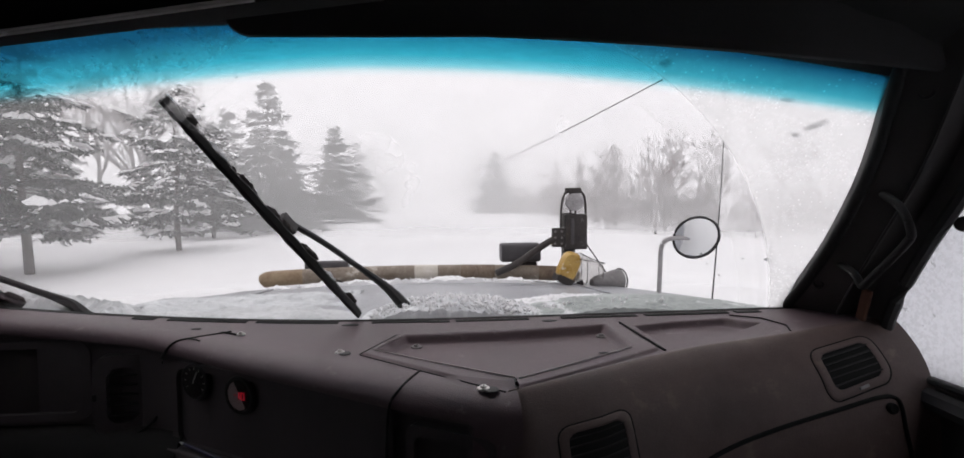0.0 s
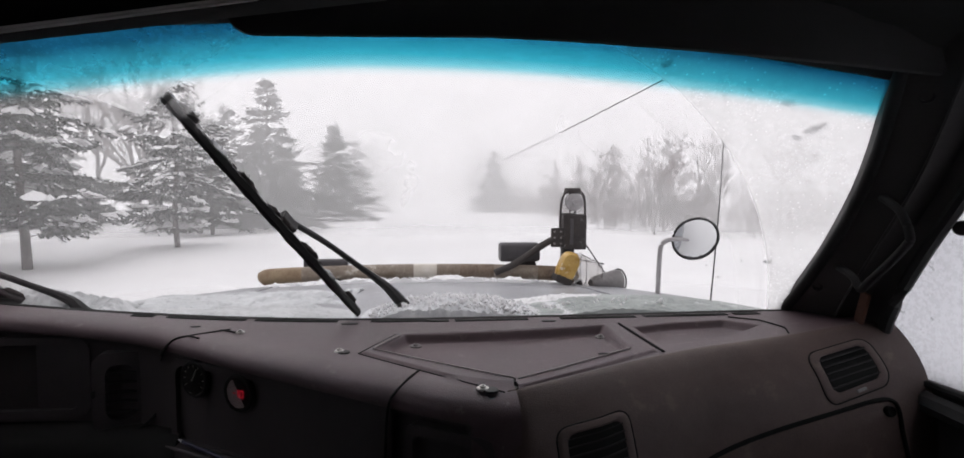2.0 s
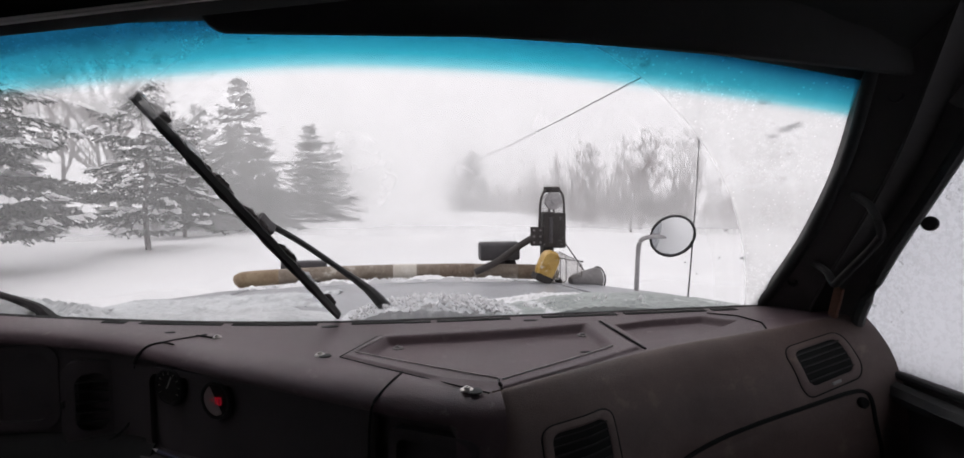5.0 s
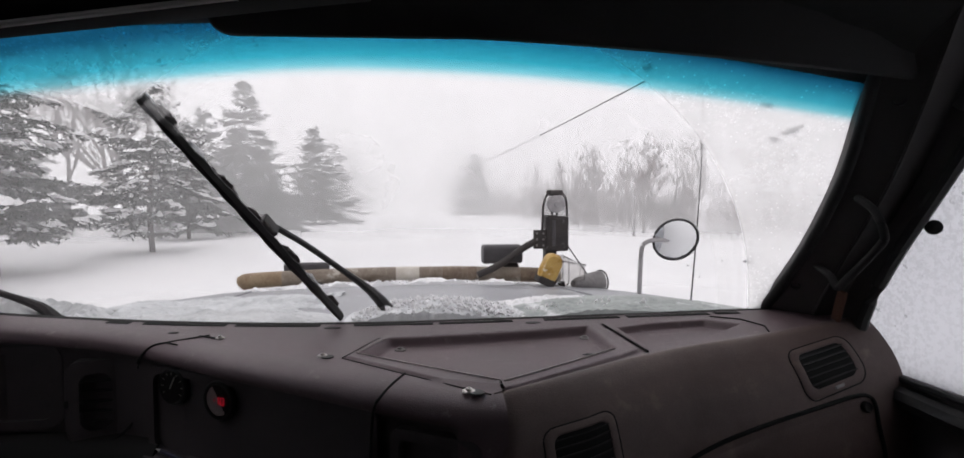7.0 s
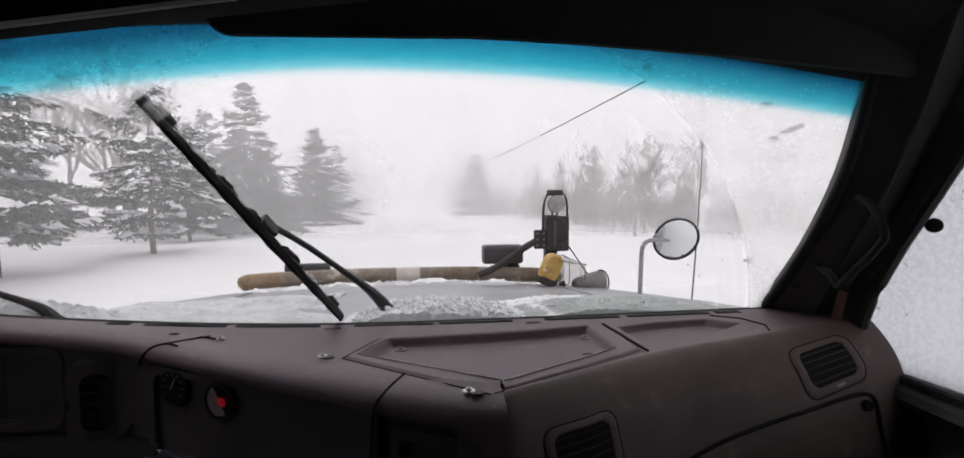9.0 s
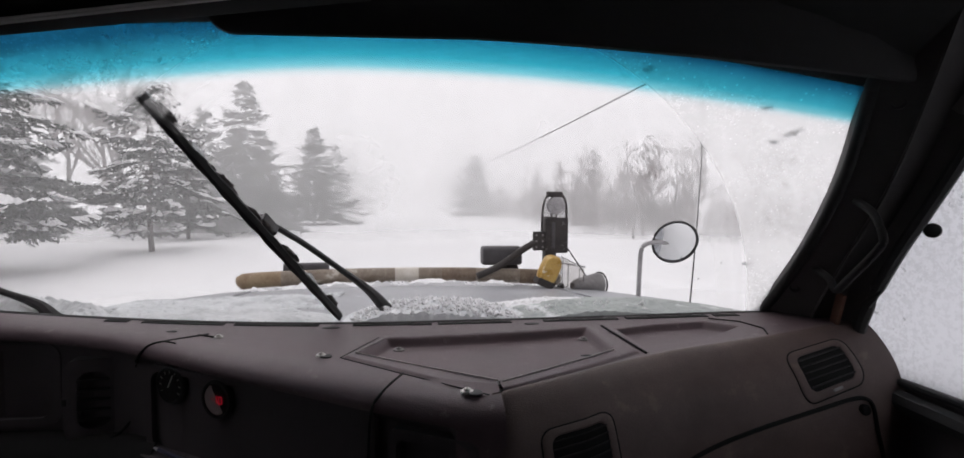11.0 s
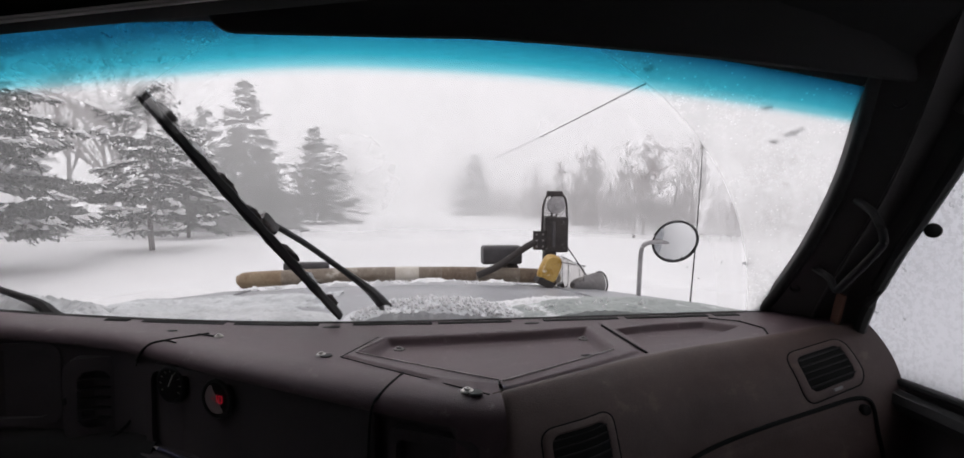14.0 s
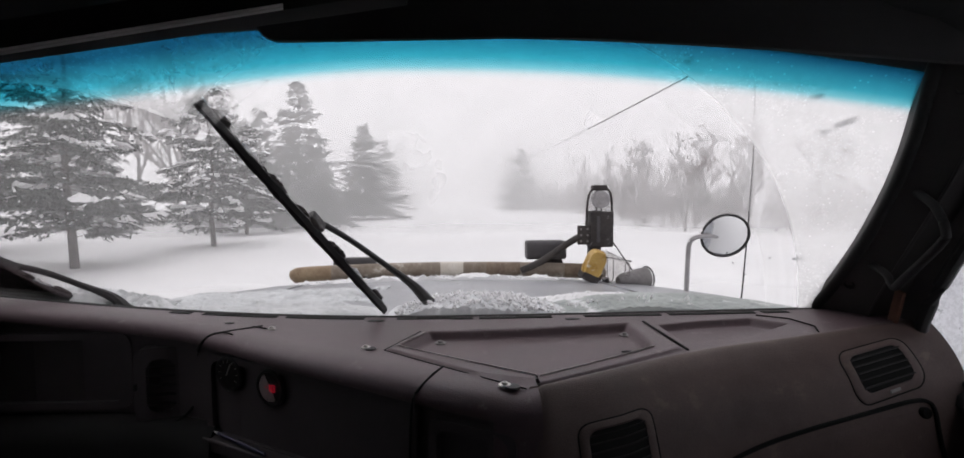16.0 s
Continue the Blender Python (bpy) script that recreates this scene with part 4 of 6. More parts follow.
def cluster():
    # driver's instrument window and the vent beside it
    bm = bmesh.new()
    m = Matrix.Translation((-0.975, 1.296, 1.978)) @ Matrix.Rotation(radians(90), 4, "X")
    outer, inner = rounded(0.40, 0.19, 0.035), rounded(0.36, 0.155, 0.03)
    loft(bm, [[m @ Vector((a, b, z)) for a, b in o] for o, z in ((outer, -0.03), (outer, 0.004), (inner, 0.003), (inner, -0.02))])
    c = part("instrument_window", bm, FACE, dash, "deep black instrument window")
    bm = bmesh.new()
    box(bm, (-0.178, -0.076, -0.012), (0.178, 0.076, -0.010), 0, m)
    part("window_glass", bm, CLEAR, c)
    for x in (-0.08, 0.06):
        bm = bmesh.new()
        disc(bm, m @ Vector((x, 0, -0.019)), (0, -1, 0), [(0.055, 0), (0.055, 0.004), (0.05, 0.003), (0.0004, 0.003)], 28)
        part("dial", bm, DIAL, c)
    m = Matrix.Translation((-0.694, 1.272, 1.948)) @ Matrix.Rotation(radians(90), 4, "X") @ Matrix.Rotation(radians(12), 4, "Y")
    bm = bmesh.new()
    outer, inner = rounded(0.118, 0.185, 0.03), rounded(0.064, 0.130, 0.026)
    loft(bm, [[m @ Vector((a, b, z)) for a, b in o] for o, z in ((outer, -0.03), (outer, 0.005), (inner, 0.008), (inner, -0.015))])
    v = part("air_vent", bm, FACE, dash, "narrow upright air vent")
    for i in range(5):
        bm = bmesh.new()
        y = (i - 2) * 0.023
        box(bm, (-0.031, y - 0.0012, -0.008), (0.031, y + 0.0012, 0.010), 0, m)
        part("slat", bm, SLATS, v)
    bm = bmesh.new()
    box(bm, (-0.056, -0.004, 0.014), (-0.048, 0.012, 0.022), 0.002, m)
    part("vent_lever", bm, BLACK, v)
    # lower shelf that runs on below
    bm = bmesh.new()
    rows = []
    for x, back in ((-1.22, 0.0), (-0.85, 0.0), (-0.72, -0.005), (-0.62, -0.03), (-0.54, -0.07)):
        rows.append([Vector((x, y + back, z)) for y, z in ((1.33, 1.872), (1.275, 1.868), (1.255, 1.861), (1.238, 1.845), (1.232, 1.815), (1.242, 1.55), (1.33, 1.55))])
    loft(bm, rows)
    part("lower_panel", bm, LINER, dash)
    bm = bmesh.new()
    mm = face_matrix(0.045, 0.860, 1.935)
    outer, inner = rounded(0.17, 0.15, 0.02), rounded(0.14, 0.11, 0.015)
    loft(bm, [[mm @ Vector((a, b, z)) for a, b in o] for o, z in ((outer, -0.03), (outer, 0.008), (inner, 0.006), (inner, -0.03))])
    part("cubby", bm, FACE, dash, "black open cubby")


cluster()


# ---- the truck's nose, seen through the windshield ----
def hood_z(x, y):
    t = (y - 1.45) / 1.5
    z = 2.055 - 0.105 * t - 0.02 * t * t
    z -= 0.022 * (x / 0.85) ** 2
    z += 0.030 * ease(-0.75, -1.15, x) * (1 - t)
    return z


def hood_half(y):
    return 1.24 - 0.26 * ease(2.1, 2.95, y)


def hood():
    h = thing("hood", (0, 2.2, 1.2), "grey painted truck hood streaked with ice and wet snow", "hood")
    bm = bmesh.new()
    rows = []
    for i in range(31):
        y = 1.44 + 1.50 * i / 30
        w = hood_half(y)
        row = [Vector((-w - 0.03, y, 1.45)), Vector((-w - 0.02, y, hood_z(w, y) - 0.08))]
        for k in range(33):
            x = -w + 2 * w * k / 32
            row.append(Vector((x, y, hood_z(x, y))))
        row += [Vector((w + 0.02, y, hood_z(w, y) - 0.08)), Vector((w + 0.03, y, 1.45))]
        rows.append(row)
    y = 2.99
    rows.append([Vector((p.x, y, min(p.z, 1.87))) for p in rows[-1]])
    rows.append([Vector((p.x, y, min(p.z - 0.4, 1.4))) for p in rows[-1]])
    loft(bm, rows, closed=False, caps=False)
    part("panel", bm, HOOD, h)
    for side in (-1, 1):
        bm = bmesh.new()
        tube(bm, [(side * 0.80, y, hood_z(0.80, y) + 0.002) for y in np.linspace(1.5, 2.9, 16)], 0.006, 6)
        part("hood_crease", bm, HOOD, h)
    bm = bmesh.new()
    box(bm, (-1.15, 1.40, 1.30), (1.15, 1.48, 2.03), 0.01)
    part("cowl", bm, RUBBER, h)
    bm = bmesh.new()
    box(bm, (-1.2, 1.40, 0.45), (1.2, 2.95, 1.45), 0.03)
    part("engine_bay", bm, PLOW, h)
    for side in (-1, 1):
        w = part("wheel", wheel_mesh(side), RUBBER, h)
    return h


def wheel_mesh(side):
    bm = bmesh.new()
    disc(bm, (side * 1.02, 2.35, 0.52), (side, 0, 0), [(0.22, -0.12), (0.46, -0.14), (0.52, -0.10), (0.52, 0.10), (0.46, 0.14), (0.30, 0.12), (0.22, 0.06), (0.0004, 0.06)], 36)
    return bm


hood()

# outside of the cab and the frame that carries it
bm = bmesh.new()
box(bm, (-1.31, -1.13, 2.962), (1.11, 0.72, 2.985), 0.01)
single("cab_roof", bm, HOOD, "grey painted steel cab roof", "roof", kind="structure")
bm = bmesh.new()
box(bm, (-1.31, -1.13, 1.18), (1.11, -1.102, 2.96), 0.01)
single("cab_back", bm, HOOD, "grey painted steel cab rear", "wall", kind="structure")
frame_rails = thing("chassis", (0, 0, 0.0), "dark steel truck frame on black tyres", "truck frame")
for x in (-0.45, 0.45):
    bm = bmesh.new()
    box(bm, (x - 0.05, -1.6, 0.80), (x + 0.05, 2.4, 1.15), 0.01)
    part("rail", bm, PLOW, frame_rails)
bm = bmesh.new()
rod(bm, (-1.0, -1.1, 0.52), (1.0, -1.1, 0.52), 0.08)
part("axle", bm, PLOW, frame_rails)
bm = bmesh.new()
box(bm, (-0.30, -1.2, 0.50), (0.30, -1.0, 1.14), 0.02)
part("axle_mount", bm, PLOW, frame_rails)
for side in (-1, 1):
    bm = wheel_mesh(side)
    for v in bm.verts:
        v.co.y -= 3.45
    part("wheel", bm, RUBBER, frame_rails)


def snow_patch(name, x0, x1, y0, y1, nx, ny, cut, high, seed, base, mat=CRUST, label="", ragged=1.0):
    """Clinging snow: lumps that stand on a surface, with a ragged edge and gaps."""
    bm = bmesh.new()
    grid = {}
    for i in range(nx + 1):
        for j in range(ny + 1):
            x, y = x0 + (x1 - x0) * i / nx, y0 + (y1 - y0) * j / ny
            u, v = i / nx, j / ny
            k = noise.fractal(Vector((x * 7, y * 7, seed)), 0.9, 2.1, 4) * 0.5 * ragged
            edge = min(1, 8 * u, 8 * (1 - u), 5 * (1 - v))
            h = k + cut + 0.35 * (edge - 1)
            if h > -0.03:
                lump = noise.fractal(Vector((x * 55, y * 55, seed + 3)), 0.8, 2.2, 3) * 0.006
                grid[i, j] = bm.verts.new((x, y, base(x, y) - (0.04 if j == 0 else 0) + (high * min(1, max(0, h) * 2.4) + lump if h > 0 else -0.004)))
    for i in range(nx):
        for j in range(ny):
            q = [grid.get(c) for c in ((i, j), (i + 1, j), (i + 1, j + 1), (i, j + 1))]
            if all(q):
                bm.faces.new(q)
    single(name, bm, mat, label, "snow", kind="stuff")


def snow_bank(x0, x1, y0, y1, high, seed, mat, label, lumpy=1.0, even=0.0):
    """Snow pushed up against the glass by the blades: a crumbly ridge that thins out to a ragged edge."""
    bm = bmesh.new()
    nx, ny = int((x1 - x0) / 0.006), int((y1 - y0) / 0.007)
    rows = []
    for i in range(nx + 1):
        u = i / nx
        x = x0 + (x1 - x0) * u
        row = []
        for j in range(ny + 1):
            v = j / ny
            y = y0 + (y1 - y0) * v - 0.03 * noise.noise(Vector((x * 5, seed, 0))) * v
            swell = math.sin(math.pi * min(1, u)) ** 0.5 * math.sin(math.pi * (0.22 + 0.78 * v)) ** 0.8
            big = 0.62 + 0.13 * even + 0.55 * (1 - even) * noise.noise(Vector((x * 9, y * 9, seed)))
            crumb = noise.fractal(Vector((x * 70, y * 70, seed)), 0.7, 2.1, 3) * 0.0065 * lumpy
            z = hood_z(x, y) + high * max(0, swell * big) + crumb * min(1, swell * 2) - 0.006 * (1 - swell)
            row.append(Vector((x, y, z - (0.05 * (1 - even) if j == 0 else 0))))
        rows.append(row)
    loft(bm, rows, closed=False, caps=False)
    single("cowl_snow", bm, mat, label, "snow", kind="stuff")


snow_bank(-1.36, -0.82, 1.432, 1.86, 0.145, 5.0, GLAZE, "dirty snow packed round the outer wiper pivot", 1.6)
snow_bank(-1.12, -0.20, 1.432, 1.74, 0.064, 9.0, GLAZE, "glazed wet snow heaped against the windshield base", 0.9, 0.5)
snow_bank(-0.19, 0.37, 1.432, 1.74, 0.066, 13.4, CRUST, "crumbled snow heaped by the wiper pivot", 1.3, 0.4)
snow_bank(0.28, 1.18, 1.40, 1.86, 0.085, 17.0, ICE, "smooth grey icy ridge on the hood corner", 0.5, 0.7)
snow_bank(0.22, 0.98, 1.62, 1.84, 0.068, 19.0, SNOW, "white snow crest behind the icy ridge", 1.2, 0.7)
snow_bank(0.55, 1.00, 1.40, 1.62, 0.062, 29.0, SNOW, "white snow crumbs along the foot of the glass", 1.8)
snow_patch("hood_slush", -1.16, -0.28, 1.50, 2.45, 170, 110, 0.30, 0.016, 31.0, lambda x, y: hood_z(x, y), SLUSH, "thin grey slush sliding up the hood", 1.3)
snow_patch("nose_snow", -0.86, 0.72, 2.82, 3.0, 150, 24, 0.14, 0.032, 23.0, lambda x, y: hood_z(x, y), SNOW, "white snow caught behind the front bar")


def snow_crumbs(name, x0, x1, y0, y1, rise, count, seed, label):
    """Loose grains and flakes of frozen snow lying on a heap."""
    rnd = random.Random(seed)
    v, f = [], []
    for _ in range(count):
        u, w = rnd.random(), rnd.random()
        x, y = x0 + (x1 - x0) * u, y0 + (y1 - y0) * w
        c = Vector((x, y, hood_z(x, y) + rise * math.sin(math.pi * u) ** 0.5 * math.sin(math.pi * (0.25 + 0.7 * w)) * rnd.uniform(0.55, 1.0)))
        r = rnd.uniform(0.004, 0.011)
        m = Euler((rnd.uniform(0, 6), rnd.uniform(0, 6), rnd.uniform(0, 6))).to_matrix()
        k = len(v)
        for a, b, h in ((1, 0, 0), (0, 1, 0), (-1, 0, 0), (0, -1, 0), (0, 0, 0.55), (0, 0, -0.55)):
            v.append(c + m @ Vector((a, b, h)) * r * rnd.uniform(0.6, 1.3))
        f += [(k + a, k + b, k + e) for a, b, e in ((0, 1, 4), (1, 2, 4), (2, 3, 4), (3, 0, 4), (1, 0, 5), (2, 1, 5), (3, 2, 5), (0, 3, 5))]
    me = bpy.data.meshes.new(name)
    me.from_pydata([tuple(p) for p in v], [], f)
    me.materials.append(SNOW)
    tagged(new(name, me), label, "snow", kind="stuff")


snow_crumbs("snow_crumbs", -0.16, 0.34, 1.44, 1.72, 0.066, 1500, 3, "loose grains of frozen snow by the wiper pivot")
snow_crumbs("snow_crumbs", -0.86, 0.72, 2.88, 2.985, 0.020, 500, 4, "loose flakes of snow along the front bar")
snow_crumbs("snow_crumbs", 0.30, 0.95, 1.44, 1.60, 0.060, 300, 6, "white snow grains along the foot of the glass")


def front_bar():
    b = thing("front_bar", (-0.06, 3.02, 1.9), "weathered yellow-brown rolled bar across the truck nose", "bar")
    bm = bmesh.new()
    pts = bend([(-0.916, 2.99, 1.945), (-0.905, 2.995, 1.948), (-0.89, 3.0, 1.950), (-0.80, 3.02, 1.957), (-0.4, 3.06, 1.966), (0.0, 3.07, 1.968), (0.4, 3.06, 1.964), (0.76, 3.02, 1.955), (0.86, 3.0, 1.946), (0.89, 2.993, 1.944), (0.901, 2.99, 1.943)], 6)

    def girth(x):
        d = min(1, max(0.02, min(x + 0.917, 0.902 - x) / 0.04))
        return 0.043 * math.sqrt(1 - (1 - d) ** 2)
    tube(bm, pts, [girth(p.x) for p in pts], 14)
    part("roll", bm, BAR, b)
    for x0, x1, m in ((-0.92, -0.62, AMBERWOOD), (0.64, 0.87, RUSTWOOD), (-0.10, 0.12, PALEWOOD), (0.16, 0.42, RUSTWOOD)):
        bm = bmesh.new()
        q = [p for p in pts if x0 <= p.x <= x1]
        tube(bm, q, [girth(p.x) + 0.0008 for p in q], 14)
        part("band", bm, m, b)
    for x in (-0.5, 0.5):
        bm = bmesh.new()
        rod(bm, (x, 3.05, 1.95), (x, 2.98, 1.5), 0.03)
        part("bracket", bm, PLOW, b)


AMBERWOOD = surface("rusty_yellow", (0.18, 0.115, 0.065), (0.34, 0.26, 0.165), 10, 70, (0.5, 0.75), 0.2, 0.0, (11.0, 0.57, (0.16, 0.062, 0.030)))
RUSTWOOD = surface("rust_patch", (0.085, 0.052, 0.036), (0.28, 0.22, 0.16), 14, 80, (0.6, 0.85), 0.3, 0.0, (18.0, 0.60, (0.45, 0.40, 0.34)))
PALEWOOD = surface("snowy_band", (0.42, 0.37, 0.30), (0.62, 0.59, 0.54), 9, 70, (0.6, 0.8), 0.2)
front_bar()


def drum_lamp(at, w, r, stalk, label):
    l = thing("plow_lamp", at, label, "lamp", "plow lamps on the nose")
    x, y, z = at
    bm = bmesh.new()
    prof = [(r * 0.9, -w / 2), (r, -w / 2 + 0.01), (r, w / 2 - 0.01), (r * 0.9, w / 2)]
    rows = []
    for rr, h in prof:
        rows.append([Vector((x + h, y + a * rr / r, z + b * rr / r)) for a, b in rounded(2 * r, 2 * r, r * 0.45, 4)])
    loft(bm, rows)
    part("housing", bm, GREYBOX, l)
    bm = bmesh.new()
    rod(bm, (x + 0.02, y, z - r), (x + 0.02, y, z - r - stalk), 0.016)
    part("stalk", bm, PLOW, l)
    bm = bmesh.new()
    disc(bm, (x + 0.02, y, z - r - stalk), (0, 0, 1), [(0.03, -0.02), (0.035, 0), (0.02, 0.012), (0.0004, 0.012)], 16)
    part("swivel", bm, PLOW, l)


drum_lamp((-0.567, 3.10, 2.008), 0.245, 0.032, 0.05, "flat dark grey plow lamp above the front bar")
drum_lamp((0.56, 3.10, 2.075), 0.235, 0.055, 0.05, "boxy dark grey plow lamp on a short stalk")
bm = bmesh.new()
disc(bm, (0.615, 3.12, 1.985), (0, -1, 0), [(0.03, -0.05), (0.055, -0.02), (0.058, 0.0), (0.05, 0.02), (0.0004, 0.03)], 24)
single("round_horn", bm, PLOW, "round dark horn cap beside the plow lamp", "horn")


def lift_tower():
    t = thing("lift_tower", (0.86, 3.0, 1.5), "dark steel plow lift tower with pulley and chain loop", "plow part")
    bm = bmesh.new()
    box(bm, (0.80, 2.97, 1.45), (0.865, 3.05, 2.31), 0.008)
    part("mast", bm, PLOW, t)
    bm = bmesh.new()
    box(bm, (0.795, 2.95, 2.10), (0.93, 3.05, 2.305), 0.01)
    part("hydraulic_box", bm, PLOW, t, "black steel box with worn edges")
    bm = bmesh.new()
    box(bm, (0.83, 2.944, 2.13), (0.85, 2.952, 2.28), 0.003)
    part("box_rib", bm, GREYBOX, t)
    bm = bmesh.new()
    box(bm, (0.725, 2.96, 2.115), (0.80, 2.985, 2.225), 0.005)
    plate = part("bolt_plate", bm, PLOW, t)
    for x in (0.742, 0.780):
        for z in (2.135, 2.170, 2.205):
            bm = bmesh.new()
            disc(bm, (x, 2.96, z), (0, -1, 0), [(0.007, 0), (0.007, 0.004), (0.0004, 0.005)], 6)
            part("bolt", bm, DULL, plate)
    bm = bmesh.new()
    tube(bm, bend([(0.40, 2.99, 1.965), (0.52, 2.985, 2.02), (0.66, 2.98, 2.115), (0.745, 2.975, 2.165)]), 0.020, 10)
    part("hose_arm", bm, PLOW, t)
    # pulley sheave inside two cheeks, with a cable loop
    bm = bmesh.new()
    disc(bm, (0.853, 2.955, 2.375), (0, -1, 0), [(0.050, -0.02), (0.044, -0.008), (0.044, 0.008), (0.050, 0.02), (0.018, 0.022), (0.016, 0.03), (0.0004, 0.03)], 28)
    part("sheave", bm, PALESTEEL, t, "frosted steel pulley wheel")
    bm = bmesh.new()
    tube(bm, bend([(0.775, 2.97, 2.17), (0.778, 2.97, 2.30), (0.785, 2.97, 2.38), (0.805, 2.97, 2.428), (0.853, 2.97, 2.446), (0.902, 2.97, 2.428), (0.920, 2.97, 2.38), (0.924, 2.97, 2.30)]), 0.007, 8)
    part("cable_loop", bm, PLOW, t)
    bm = bmesh.new()
    box(bm, (0.815, 2.955, 2.425), (0.895, 3.035, 2.457), 0.008)
    part("top_cap", bm, PLOW, t)
    for x in (0.838, 0.868):
        bm = bmesh.new()
        box(bm, (x - 0.004, 2.985, 2.30), (x + 0.004, 2.996, 2.43), 0.002)
        part("cheek", bm, PLOW, t)
    bm = bmesh.new()
    rod(bm, (0.925, 2.98, 2.14), (1.03, 2.92, 1.97), 0.004)
    part("stay_wire", bm, PLOW, t)


PALESTEEL = surface("frosted_steel", (0.22, 0.21, 0.21), (0.45, 0.44, 0.45), 14, 90, (0.5, 0.7), 0.2)
lift_tower()


def turn_signal():
    s = thing("turn_signal", (0.80, 2.75, 1.85), "amber and clear plastic turn signal lamp leaning back", "lamp")
    m = Matrix.Translation((0.762, 2.75, 2.03)) @ Matrix.Rotation(radians(24), 4, "Y") @ Matrix.Rotation(radians(90), 4, "X")
    bm = bmesh.new()
    loft(bm, [[m @ Vector((a * k, b * k, z)) for a, b in rounded(0.100, 0.165, 0.046)] for z, k in ((-0.05, 0.85), (-0.02, 1.0), (0.03, 1.0), (0.045, 0.85))])
    part("amber_lens", bm, AMBER, s, "bright amber lens")
    # clear bucket lens tapering away from the amber one, held by a wire guard
    def bucket(x, zc, h, d, k=1.0):
        return [Vector((x, 2.75 + a * k, zc + b * k)) for a, b in rounded(d, h, min(d, h) * 0.4)]
    bm = bmesh.new()
    loft(bm, [bucket(0.812, 2.022, 0.165, 0.11), bucket(0.85, 2.012, 0.150, 0.105), bucket(0.90, 2.002, 0.118, 0.09), bucket(0.938, 1.997, 0.088, 0.075), bucket(0.950, 1.998, 0.06, 0.05)])
    part("clear_lens", bm, CLEAR, s, "clear plastic lens")
    for x, zc, h, d in ((0.852, 2.012, 0.154, 0.11), (0.945, 1.999, 0.086, 0.075)):
        bm = bmesh.new()
        loop = bucket(x, zc, h, d)
        tube(bm, loop + loop[:1], 0.0026, 6)
        part("lens_rim", bm, DULL, s)
    for z0, z1 in ((2.108, 2.045), (2.075, 2.05)):
        bm = bmesh.new()
        tube(bm, [(0.81, 2.693, z0), (0.88, 2.700, z0 * 0.45 + z1 * 0.55), (0.952, 2.715, z1)], 0.0024, 6)
        part("guard_wire", bm, PLOW, s)
    bm = bmesh.new()
    loft(bm, [[m @ Vector((a, b - 0.075, z)) for a, b in rounded(0.09, 0.04, 0.012)] for z in (-0.05, 0.05)])
    part("lamp_foot", bm, PLOW, s)
    bm = bmesh.new()
    rod(bm, (0.83, 2.77, 1.95), (0.86, 2.78, 1.80), 0.02)
    part("bracket", bm, PLOW, s)


turn_signal()


LAMPGREY = surface("dull_grey_shell", (0.13, 0.125, 0.125), (0.25, 0.24, 0.24), 12, 90, (0.5, 0.7), 0.2, 0.0, (14.0, 0.66, (0.5, 0.5, 0.52)))


def head_lamp():
    h = thing("head_lamp", (1.02, 2.78, 1.80), "round grey headlamp pod on the front fender", "lamp")
    ax = Vector((0.95, 0.30, 0.02)).normalized()
    c = Vector((0.965, 2.76, 1.943))
    bm = bmesh.new()
    disc(bm, c, ax, [(0.022, -0.08), (0.034, -0.06), (0.047, 0.0), (0.057, 0.06), (0.060, 0.10), (0.054, 0.105), (0.0004, 0.10)], 28)
    part("shell", bm, LAMPGREY, h)
    bm = bmesh.new()
    loop = ring(c + ax * 0.108, ax, 0.062, 28)
    tube(bm, loop + loop[:1], 0.0045, 6)
    part("rim", bm, PLOW, h)
    bm = bmesh.new()
    rod(bm, c - ax * 0.02 - Vector((0, 0, 0.03)), c - Vector((0, 0, 0.20)), 0.02)
    part("stand", bm, PLOW, h)


head_lamp()


